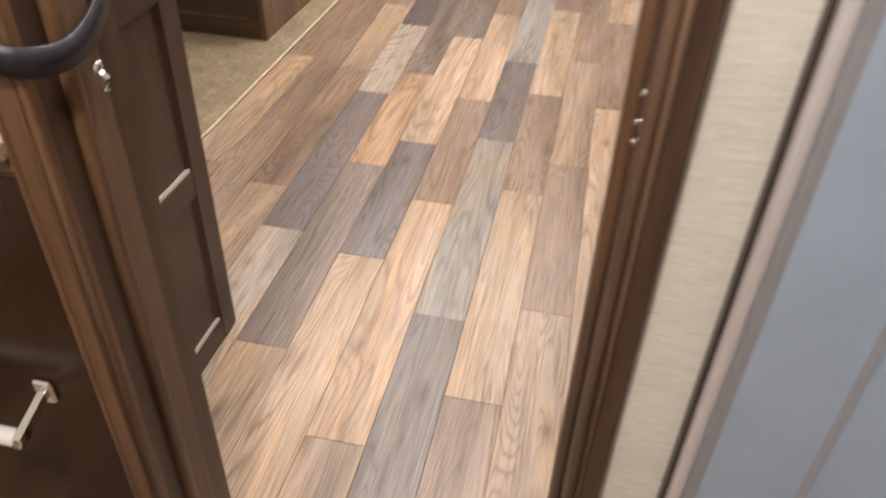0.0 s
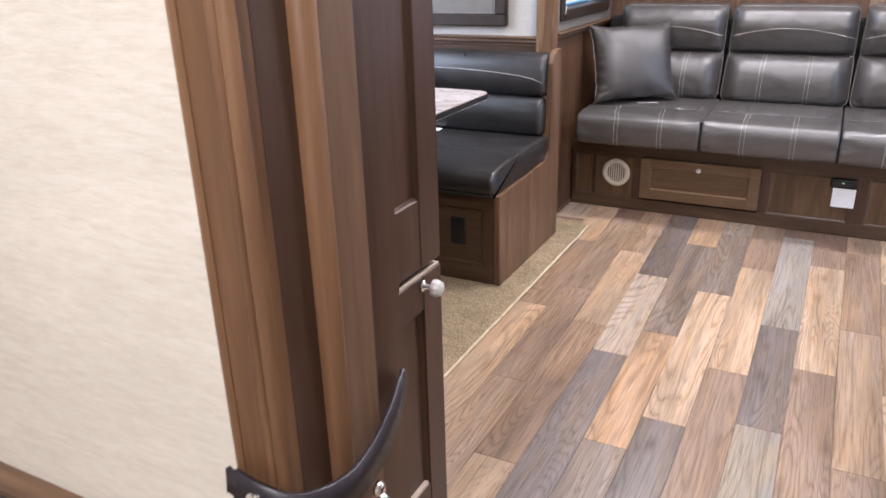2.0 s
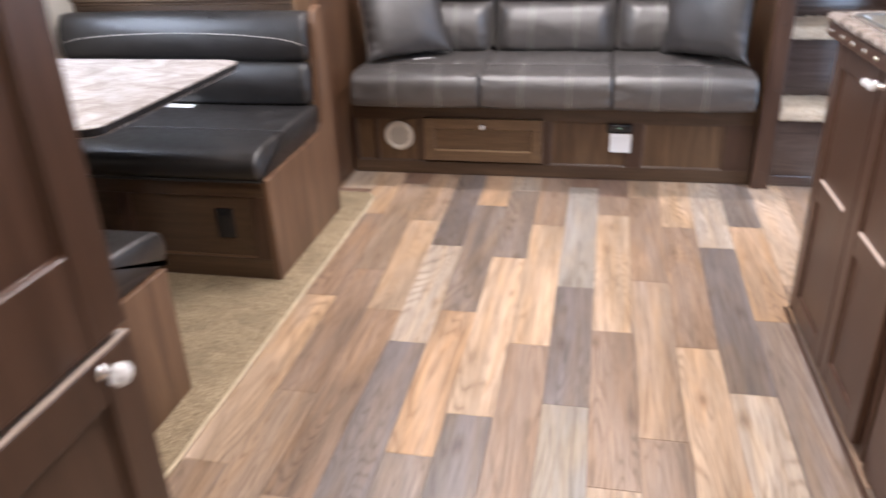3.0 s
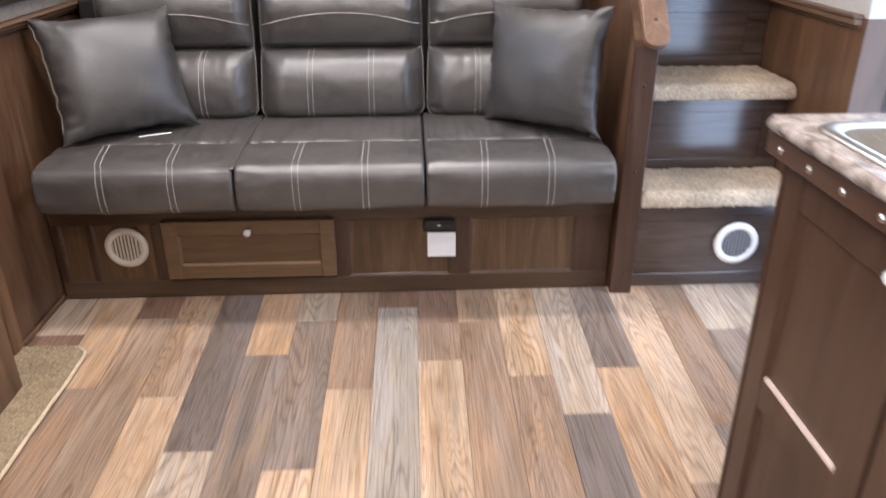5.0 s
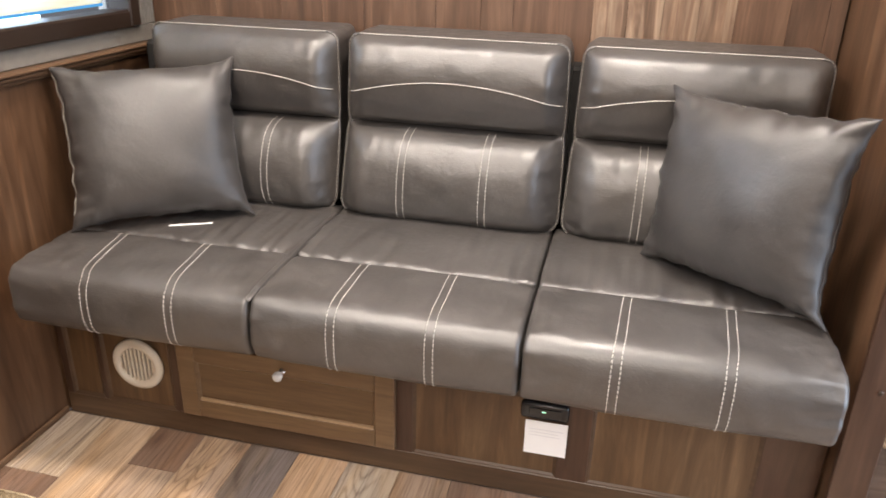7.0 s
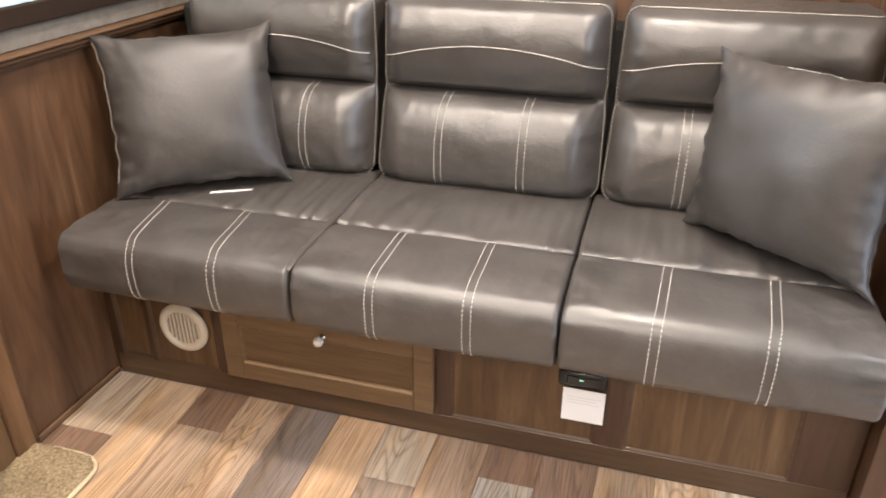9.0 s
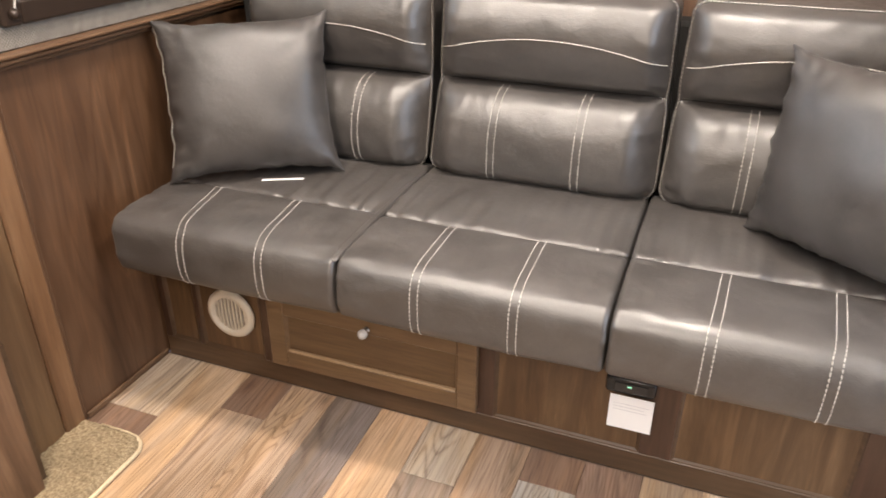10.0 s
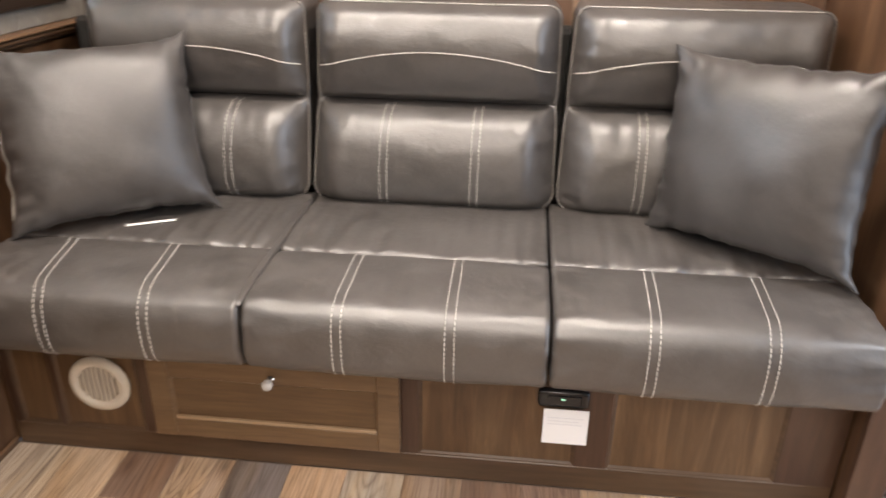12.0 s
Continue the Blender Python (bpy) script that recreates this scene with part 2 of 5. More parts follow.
HANDRAIL = wood("handrail_wood", (0.115, 0.062, 0.036), (0.180, 0.102, 0.060), (0.245, 0.150, 0.092), "y", 0.30, contrast=0.8)
TRIM_Y = wood("trim_wood_lengthwise", (0.075, 0.041, 0.022), (0.122, 0.069, 0.038), (0.178, 0.106, 0.060), "y", 0.40)
PANEL = wood("panel_wood", (0.062, 0.031, 0.0162), (0.100, 0.0525, 0.0278), (0.150, 0.084, 0.0465), "z", 0.40, fine=0.7, contrast=1.2, broad_scale=0.30, figure=0.6, rings=0.40, grainy=0.42)
# Lit copy of the panel wood: the brighter light is in its colour.
PANEL_LIT = wood("lit_panel_wood", (0.085, 0.045, 0.025), (0.14, 0.078, 0.043), (0.205, 0.122, 0.07), "z", 0.42, fine=0.6, contrast=1.2)
WAINSCOT = wood("dark_wainscot_wood", (0.020, 0.0078, 0.0036), (0.033, 0.0135, 0.0062), (0.050, 0.0225, 0.0110), "z", 0.17, contrast=1.0, broad_scale=0.5, bumps=0.03)
BASE_PANEL = wood("base_panel_wood", (0.058, 0.030, 0.0135), (0.100, 0.0555, 0.026), (0.156, 0.093, 0.0465), "z", 0.42, fine=0.6, contrast=1.15, figure=0.35)
BOARD = wood("bold_grained_board", (0.075, 0.040, 0.018), (0.140, 0.082, 0.041), (0.205, 0.128, 0.070), "z", 0.42, fine=0.6, contrast=1.0, broad_scale=0.20, rings=0.8)
WAINSCOT.node_tree.nodes["Principled BSDF"].inputs["Specular IOR Level"].default_value = 0.32
# Pale colour paints the highlight on cabinet ledges and the pantry door top.
LEDGE = painted("edge_highlight", (0.46, 0.37, 0.31), 0.3)
STAIR = wood("stair_wood", (0.039, 0.024, 0.019), (0.064, 0.042, 0.033), (0.093, 0.064, 0.050), "x", 0.17, contrast=1.2)
STAIR.node_tree.nodes["Principled BSDF"].inputs["Coat Weight"].default_value = 0.8
STAIR.node_tree.nodes["Principled BSDF"].inputs["Coat Roughness"].default_value = 0.14
RUSTIC = [wood("rustic_board_wood", (0.062, 0.032, 0.018), (0.108, 0.058, 0.034), (0.17, 0.099, 0.061), "z", 0.5, fine=0.5, contrast=1.1, figure=0.45),
          wood("rustic_board_wood_dark", (0.054, 0.028, 0.016), (0.095, 0.051, 0.030), (0.148, 0.086, 0.053), "z", 0.5, fine=0.5, contrast=1.1, figure=0.45),
          wood("rustic_board_wood_pale", (0.09, 0.052, 0.031), (0.165, 0.103, 0.066), (0.29, 0.208, 0.145), "z", 0.5, fine=0.5, contrast=1.5, figure=0.5, broad_scale=1.6)]
TONES = {
    "T": plank_wood("plank_tan", (0.282, 0.203, 0.136), (0.416, 0.298, 0.200), (0.528, 0.391, 0.281)),
    "O": plank_wood("plank_honey", (0.276, 0.184, 0.114), (0.407, 0.271, 0.167), (0.516, 0.353, 0.234)),
    "L": plank_wood("plank_pale", (0.275, 0.218, 0.168), (0.398, 0.324, 0.255), (0.502, 0.415, 0.333)),
    "P": plank_wood("plank_rose", (0.211, 0.152, 0.106), (0.311, 0.224, 0.155), (0.396, 0.293, 0.219)),
    "B": plank_wood("plank_brown", (0.170, 0.117, 0.080), (0.251, 0.173, 0.118), (0.318, 0.227, 0.166)),
    "K": plank_wood("plank_umber", (0.129, 0.083, 0.057), (0.190, 0.121, 0.086), (0.241, 0.160, 0.119)),
    "G": plank_wood("plank_grey", (0.153, 0.121, 0.098), (0.227, 0.178, 0.143), (0.288, 0.232, 0.201)),
    "D": plank_wood("plank_slate", (0.112, 0.093, 0.078), (0.166, 0.136, 0.119), (0.211, 0.178, 0.167)),
    "S": plank_wood("plank_silver", (0.207, 0.179, 0.150), (0.305, 0.264, 0.221), (0.388, 0.346, 0.310)),
}
SEAM = painted("plank_joint", (0.13, 0.10, 0.08), 0.7)
LEATHER = leather("charcoal_leather", (0.0545, 0.0487, 0.0450), 0.415, 1.1)
PILLOW = leather("smooth_charcoal_leather", (0.038, 0.0337, 0.0315), 0.46, 0.7, 0.75)
DRAWER_P = wood("drawer_panel_wood", (0.082, 0.047, 0.022), (0.118, 0.070, 0.034), (0.156, 0.096, 0.049), "x", 0.36, contrast=0.7)
# Pale tone stands in for light catching the sofa drawer's lower rail.
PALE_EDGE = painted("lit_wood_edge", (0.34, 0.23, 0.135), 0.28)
THREAD_DARK = painted("grey_thread", (0.31, 0.285, 0.255), 0.8)
DRAWER_X = wood("drawer_wood", (0.112, 0.067, 0.034), (0.155, 0.095, 0.049), (0.200, 0.126, 0.068), "x", 0.34, contrast=0.7)
LEATHER_B = leather("black_leather", (0.0165, 0.0145, 0.0135), 0.38)
LEATHER_B.node_tree.nodes["Principled BSDF"].inputs["Specular IOR Level"].default_value = 0.6
STRAP = leather("strap_leather", (0.015, 0.012, 0.016), 0.42)
STRAP.node_tree.nodes["Principled BSDF"].inputs["Specular IOR Level"].default_value = 0.4
THREAD = painted("pale_thread", (0.50, 0.475, 0.435), 0.8)
CARPET = fabric("beige_carpet", (0.16, 0.115, 0.065), (0.40, 0.315, 0.20), 160, 0.9)
CARPET_STAIR = fabric("stair_carpet", (0.30, 0.225, 0.150), (0.64, 0.52, 0.385), 150, 0.9)
BINDING = fabric("carpet_binding", (0.50, 0.40, 0.26), (0.62, 0.52, 0.36), 300, 0.3)
PAPER, n_, l_, b_ = base_mat("cream_wallpaper", 0.75, 0, 0.3)
slub = noise_tex(n_, l_, coords(n_, l_, (45, 45, 260)), 1.0, 4, 0.65, 0.4)
tone = noise_tex(n_, l_, coords(n_, l_, (5, 5, 14)), 1.0, 3, 0.6)
pr = ramp(n_, [(0.30, (0.585, 0.545, 0.475)), (0.52, (0.64, 0.605, 0.535)), (0.75, (0.69, 0.66, 0.595))])
l_.new(slub, pr.inputs[0])
tr = ramp(n_, [(0.3, (0.93, 0.93, 0.92)), (0.7, (1.04, 1.04, 1.04))])
l_.new(tone, tr.inputs[0])
l_.new(mix(n_, l_, "MULTIPLY", 1.0, pr.outputs[0], tr.outputs[0]), b_.inputs["Base Color"])
bump(n_, l_, b_, slub, 0.14, 0.002)
JAMB = wood("jamb_wood", (0.046, 0.0245, 0.0155), (0.074, 0.040, 0.0255), (0.104, 0.058, 0.037), "z", 0.36, contrast=0.8)
TAUPE = wood("taupe_stop_wood", (0.098, 0.056, 0.033), (0.142, 0.083, 0.050), (0.19, 0.116, 0.072), "z", 0.42, contrast=0.7)
GREY_WALL = painted("grey_beige_wallpaper", (0.42, 0.40, 0.36), 0.7, 0, 45, 0.05, 0.2)
CEILING = painted("white_ceiling_vinyl", (0.78, 0.76, 0.72), 0.6, 0, 40, 0.03, 0.1)
TWEED = weave("grey_tweed", (0.26, 0.245, 0.22), (0.095, 0.083, 0.071), 260)
COUNTER = speckle("stone_laminate", (0.14, 0.108, 0.09), (0.31, 0.26, 0.225), (0.48, 0.43, 0.39), 18, 0.22)
TABLE = speckle("marbled_laminate", (0.32, 0.27, 0.24), (0.44, 0.39, 0.36), (0.55, 0.51, 0.48), 9, 0.12)
STEEL = painted("brushed_steel", (0.62, 0.61, 0.59), 0.28, 1.0, 200, 0.04, 0.03)
CHROME = painted("chrome", (0.80, 0.80, 0.80), 0.10, 1.0, 40, 0.03, 0.0)
NICKEL = painted("brushed_nickel", (0.66, 0.64, 0.60), 0.22, 1.0, 90, 0.05, 0.02)
WHITE = painted("white_plastic", (0.80, 0.78, 0.74), 0.35, 0, 20, 0.02, 0.02)
CARD = painted("white_card", (0.82, 0.82, 0.82), 0.6, 0, 20, 0.01, 0.02)
INK = painted("grey_print", (0.66, 0.66, 0.68), 0.7)
BLACK = painted("black_plastic", (0.012, 0.012, 0.013), 0.22, 0, 50, 0.1, 0.02)
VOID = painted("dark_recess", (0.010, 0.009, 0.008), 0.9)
VENT_IN = painted("taupe_plastic", (0.15, 0.12, 0.09), 0.6)
VENT_W = painted("almond_plastic", (0.62, 0.56, 0.47), 0.42, 0, 25, 0.03, 0.02)
VENT_DARK = painted("blue_grey_recess", (0.085, 0.100, 0.120), 0.4)
BRONZE = painted("bronze_frame", (0.026, 0.016, 0.011), 0.35, 0.2, 40, 0.06, 0.02)
SCREW = painted("dark_screw", (0.06, 0.04, 0.03), 0.35, 0.6)
BLUE = painted("blue_tape", (0.05, 0.30, 0.62), 0.5)
TAPE, n_, l_, b_ = base_mat("tan_paper", 0.8, 0, 0.2)
stripe = noise_tex(n_, l_, coords(n_, l_, (1, 1.3, 16)), 1.0, 3, 0.55, 0.3)
sr = ramp(n_, [(0.36, (0.72, 0.57, 0.38)), (0.50, (0.80, 0.72, 0.58)), (0.62, (0.60, 0.74, 0.84))])
l_.new(stripe, sr.inputs[0])
l_.new(sr.outputs[0], b_.inputs["Base Color"])
tn = TAPE.node_tree
thin = tn.nodes.new("ShaderNodeBsdfTranslucent")
tn.links.new(sr.outputs[0], thin.inputs["Color"])
both = tn.nodes.new("ShaderNodeMixShader")
both.inputs[0].default_value = 0.45
tn.links.new(tn.nodes["Principled BSDF"].outputs[0], both.inputs[1])
tn.links.new(thin.outputs[0], both.inputs[2])
tn.links.new(both.outputs[0], tn.nodes["Material Output"].inputs["Surface"])
GRASS = fabric("pale_gravel", (0.20, 0.19, 0.17), (0.30, 0.29, 0.27), 20, 0.5)
ALU = painted("white_metal", (0.70, 0.66, 0.66), 0.30, 0.5, 40, 0.03, 0.02)
SHOWER = painted("frosted_panel", (0.27, 0.33, 0.41), 0.35, 0, 8, 0.08, 0.03)
SHOWER_EDGE = painted("grey_metal", (0.34, 0.34, 0.36), 0.35, 0.4, 30, 0.05, 0.02)
glass_m, gn, gl, gb = base_mat("clear_glass", 0.02)
gb.inputs["Transmission Weight"].default_value = 1.0
gb.inputs["IOR"].default_value = 1.45
GLASS = glass_m
crys_m, gn, gl, gb = base_mat("crystal", 0.05)
gb.inputs["Base Color"].default_value = (0.95, 0.95, 0.95, 1)
gb.inputs["Transmission Weight"].default_value = 0.45
CRYSTAL = crys_m
led_m, gn, gl, gb = base_mat("green_led", 0.4)
gb.inputs["Emission Color"].default_value = (0.05, 0.9, 0.45, 1)
gb.inputs["Emission Strength"].default_value = 0.6
LED = led_m
lamp_m, gn, gl, gb = base_mat("lamp_diffuser", 0.4)
gb.inputs["Emission Color"].default_value = (1.0, 0.88, 0.72, 1)
gb.inputs["Emission Strength"].default_value = 4.0
DIFFUSER = lamp_m

# ---- building helpers ----


def thing(name, at, label, category, group="", kind=""):
    ob = new(name)
    ob.location = at
    ob.empty_display_size = 0.05
    return tagged(ob, label, category, group, kind)


def root_place(ob):
    p = Vector((0, 0, 0))
    while ob is not None:
        p += ob.location
        ob = ob.parent
    return p


def mesh_of(name, bm, material, smooth=False):
    bmesh.ops.recalc_face_normals(bm, faces=bm.faces)
    me = bpy.data.meshes.new(name)
    bm.to_mesh(me)
    bm.free()
    me.materials.append(material)
    if smooth:
        me.shade_smooth()
    return me


def part(name, bm, material, parent=None, label="", smooth=False):
    """Links a bmesh drawn in world coordinates as one mesh, under its thing or part."""
    if parent is not None:
        off = root_place(parent)
        for v in bm.verts:
            v.co -= off
    ob = new(name, mesh_of(name, bm, material, smooth))
    ob.parent = parent
    return tagged(ob, label)


def local_part(name, bm, material, parent, label="", smooth=False):
    ob = new(name, mesh_of(name, bm, material, smooth))
    ob.parent = parent
    return tagged(ob, label)


def setting(name, bm, material, label, category="structure"):
    return tagged(part(name, bm, material), label, category, "", "structure")


def add_box(bm, x0, x1, y0, y1, z0, z1, bevel=0.0, seg=1):
    vs = [bm.verts.new((x, y, z)) for z in (z0, z1) for y in (y0, y1) for x in (x0, x1)]
    fs = [bm.faces.new([vs[i] for i in q]) for q in
          ((0, 2, 3, 1), (4, 5, 7, 6), (0, 1, 5, 4), (2, 6, 7, 3), (0, 4, 6, 2), (1, 3, 7, 5))]
    if bevel:
        es = list({e for f in fs for e in f.edges})
        bmesh.ops.bevel(bm, geom=es, offset=bevel, segments=seg, affect="EDGES", profile=0.5)
    return bm


def box(x0, x1, y0, y1, z0, z1, bevel=0.0, seg=1):
    return add_box(bmesh.new(), x0, x1, y0, y1, z0, z1, bevel, seg)


def prism(outline, axis, a, b, bevel=0.0):
    """A flat outline pushed along an axis from a to b."""
    bm = bmesh.new()
    put = {"x": lambda p, q: (q, p[0], p[1]), "y": lambda p, q: (p[0], q, p[1]), "z": lambda p, q: (p[0], p[1], q)}[axis]
    lo = [bm.verts.new(put(p, a)) for p in outline]
    hi = [bm.verts.new(put(p, b)) for p in outline]
    bm.faces.new(lo)
    bm.faces.new(hi[::-1])
    n = len(outline)
    for i in range(n):
        bm.faces.new((lo[i], hi[i], hi[(i + 1) % n], lo[(i + 1) % n]))
    if bevel:
        rim = [e for e in bm.edges if e.is_valid]
        bmesh.ops.bevel(bm, geom=rim, offset=bevel, segments=2, affect="EDGES", profile=0.5)
    return bm


def lathe(profile, at, axis="z", n=20):
    """A turned shape: pairs of radius and height along an axis from a place."""
    bm = bmesh.new()
    rings = []
    for r, h in profile:
        ring = []
        for i in range(n):
            a = 2 * math.pi * i / n
            p = {"z": (r * math.cos(a), r * math.sin(a), h), "y": (r * math.cos(a), h, r * math.sin(a)),
                 "x": (h, r * math.cos(a), r * math.sin(a))}[axis]
            ring.append(bm.verts.new(Vector(at) + Vector(p)))
        rings.append(ring)
    for a, b in zip(rings, rings[1:]):
        for i in range(n):
            bm.faces.new((a[i], a[(i + 1) % n], b[(i + 1) % n], b[i]))
    bm.faces.new(rings[0])
    bm.faces.new(rings[-1])
    return bm


def tube(points, r, n=8, bm=None):
    """A round bar along a line of points."""
    bm = bm or bmesh.new()
    pts = [Vector(p) for p in points]
    rings = []
    for i, p in enumerate(pts):
        d = (pts[min(i + 1, len(pts) - 1)] - pts[max(i - 1, 0)]).normalized()
        s = d.cross(Vector((0, 0, 1)) if abs(d.z) < 0.9 else Vector((1, 0, 0))).normalized()
        t = d.cross(s)
        rings.append([bm.verts.new(p + r * (math.cos(2 * math.pi * k / n) * s + math.sin(2 * math.pi * k / n) * t)) for k in range(n)])
    for a, b in zip(rings, rings[1:]):
        for i in range(n):
            bm.faces.new((a[i], a[(i + 1) % n], b[(i + 1) % n], b[i]))
    bm.faces.new(rings[0][::-1])
    bm.faces.new(rings[-1])
    return bm


def catmull(pts, per=6, closed=True):
    out, n = [], len(pts)
    rng = range(n) if closed else range(n - 1)
    for i in rng:
        p0, p1, p2, p3 = (pts[j % n] if closed else pts[min(max(j, 0), n - 1)] for j in (i - 1, i, i + 1, i + 2))
        for k in range(per):
            t = k / per
            out.append(tuple(0.5 * (2 * b + (c - a) * t + (2 * a - 5 * b + 4 * c - d) * t * t + (3 * b - a - 3 * c + d) * t ** 3)
                             for a, b, c, d in zip(p0, p1, p2, p3)))
    if not closed:
        out.append(tuple(pts[-1]))
    return out


class Roll:
    """An upholstered roll: a closed (y, z) outline drawn out along x from x0 to x1, with rounded ends and soft folds."""

    def __init__(self, x0, x1, outline, r=0.03, puff=0.0, fold=0.0, seed=0.0, per=5, gathers=()):
        self.gathers = gathers
        self.x0, self.x1, self.r, self.puff, self.fold, self.seed = x0, x1, r, puff, fold, seed
        self.line = [Vector((0, y, z)) for y, z in catmull(outline, per)]
        n = len(self.line)
        area2 = sum(self.line[i].y * self.line[(i + 1) % n].z - self.line[(i + 1) % n].y * self.line[i].z for i in range(n))
        sgn = 1 if area2 > 0 else -1
        self.norm = []
        for i in range(n):
            d = (self.line[(i + 1) % n] - self.line[i - 1]).normalized()
            self.norm.append(Vector((0, d.z, -d.y)) * sgn)

    def at(self, x, s, lift=0.0):
        n = len(self.line)
        i, f = int(s) % n, s - int(s)
        p = self.line[i].lerp(self.line[(i + 1) % n], f)
        nn = self.norm[i].lerp(self.norm[(i + 1) % n], f).normalized()
        u = (x - self.x0) / (self.x1 - self.x0)
        d = min(x - self.x0, self.x1 - x)
        t = min(max(d / self.r, 0), 1)
        inset = self.r * (1 - math.sqrt(max(0, 1 - (1 - t) ** 2)))
        w = noise.noise(Vector((x * 9 + self.seed, p.y * 14, p.z * 14))) * 0.4
        near = math.exp(-(d / 0.07) ** 2)
        w += near * noise.noise(Vector((x * 12 + self.seed, p.y * 45, p.z * 45)))
        gsum = 0.0
        for sc, wd, amp in self.gathers:
            e = math.exp(-((s - sc) / wd) ** 2)
            if e > 0.02:
                gsum += amp * e * (noise.noise(Vector((x * 46 + self.seed, s * 0.12, sc))) + 0.6 * noise.noise(Vector((x * 17, s * 0.1, sc + self.seed))))
        q = p + nn * (gsum + lift - inset + self.puff * math.sin(math.pi * min(max(u, 0), 1)) ** 0.6 + self.fold * w)
        return Vector((x, q.y, q.z))

    def mesh(self, nx=40):
        bm = bmesh.new()
        xs = []
        for i in range(nx + 1):
            a = i / nx
            xs.append(self.x0 + (self.x1 - self.x0) * (a - math.sin(2 * math.pi * a) * 0.11))
        rings = [[bm.verts.new(self.at(x, s)) for s in range(len(self.line))] for x in xs]
        n = len(self.line)
        for a, b in zip(rings, rings[1:]):
            for i in range(n):
                bm.faces.new((a[i], a[(i + 1) % n], b[(i + 1) % n], b[i]))
        bm.faces.new(rings[0])
        bm.faces.new(rings[-1])
        return bm

    def find(self, value, lo, hi, axis=2):
        """The place on the outline between lo and hi where y or z takes a value."""
        best = min((abs(self.line[int(s) % len(self.line)].lerp(self.line[(int(s) + 1) % len(self.line)], s - int(s))[axis] - value), s)
                   for s in np.arange(lo, hi, 0.1))
        return best[1]


def stitches(bm, path, dash=0.0062, gap=0.0036, w=0.00098):
    """Short thread dashes along a line of points."""
    pts = [Vector(p) for p in path]
    run = [0.0]
    for a, b in zip(pts, pts[1:]):
        run.append(run[-1] + (b - a).length)

    def spot(d):
        for i in range(len(pts) - 1):
            if run[i + 1] >= d:
                f = (d - run[i]) / max(1e-9, run[i + 1] - run[i])
                return pts[i].lerp(pts[i + 1], f)
        return pts[-1]
    d = 0.0
    while d + dash < run[-1]:
        a, b = spot(d), spot(d + dash)
        if (b - a).length > 1e-5:
            tube([a, b], w, 5, bm)
        d += dash + gap
    return bm


def fbox(face, p, a0, a1, z0, z1, d0, d1, bevel=0.0, bm=None):
    """A box on a cabinet's face: a along the face, d out of it. face is 'y-', 'x-' or 'x+'; p is the face's plane."""
    bm = bm or bmesh.new()
    if face == "y-":
        return add_box(bm, a0, a1, p - d1, p - d0, z0, z1, bevel)
    if face == "y+":
        return add_box(bm, a0, a1, p + d0, p + d1, z0, z1, bevel)
    if face == "x-":
        return add_box(bm, p - d1, p - d0, a0, a1, z0, z1, bevel)
    return add_box(bm, p + d0, p + d1, a0, a1, z0, z1, bevel)


def knob(face, p, a, z, parent, size=0.013):
    """A clear faceted knob on a small metal stem."""
    ax = face[0]
    s = -1 if face[1] == "-" else 1
    at = (a, p, z) if ax == "y" else (p, a, z)
    stem = part("knob", lathe([(0.009, 0), (0.009, 0.003 * s), (0.004, 0.004 * s), (0.004, 0.016 * s)], at, ax, 12), CHROME, parent, "small chrome knob", True)
    part("knob_ball", lathe([(0.005, 0.014 * s), (size * 0.95, 0.018 * s), (size, 0.024 * s), (size * 0.8, 0.030 * s), (size * 0.3, 0.033 * s)], at, ax, 9),
         CRYSTAL, stem, "clear faceted knob")
    return stem


def frame_ring(face, p, a0, a1, z0, z1, w, d0, d1):
    """A slim moulding round a recessed panel, as one piece."""
    bm = bmesh.new()
    put = (lambda a, z, d: (a, p + (-d if face == "y-" else d), z)) if face[0] == "y" else (lambda a, z, d: (p + (-d if face == "x-" else d), a, z))
    loops = []
    for inset, d in ((0, d1), (w * 0.35, d1 - 0.0004), (w, d0)):
        loops.append([put(a, z, d) for a, z in ((a0 + inset, z0 + inset), (a1 - inset, z0 + inset), (a1 - inset, z1 - inset), (a0 + inset, z1 - inset))])
    rings = [[bm.verts.new(q) for q in lp_] for lp_ in loops]
    for a, b in zip(rings, rings[1:]):
        for i in range(4):
            bm.faces.new((a[i], a[(i + 1) % 4], b[(i + 1) % 4], b[i]))
    return bm


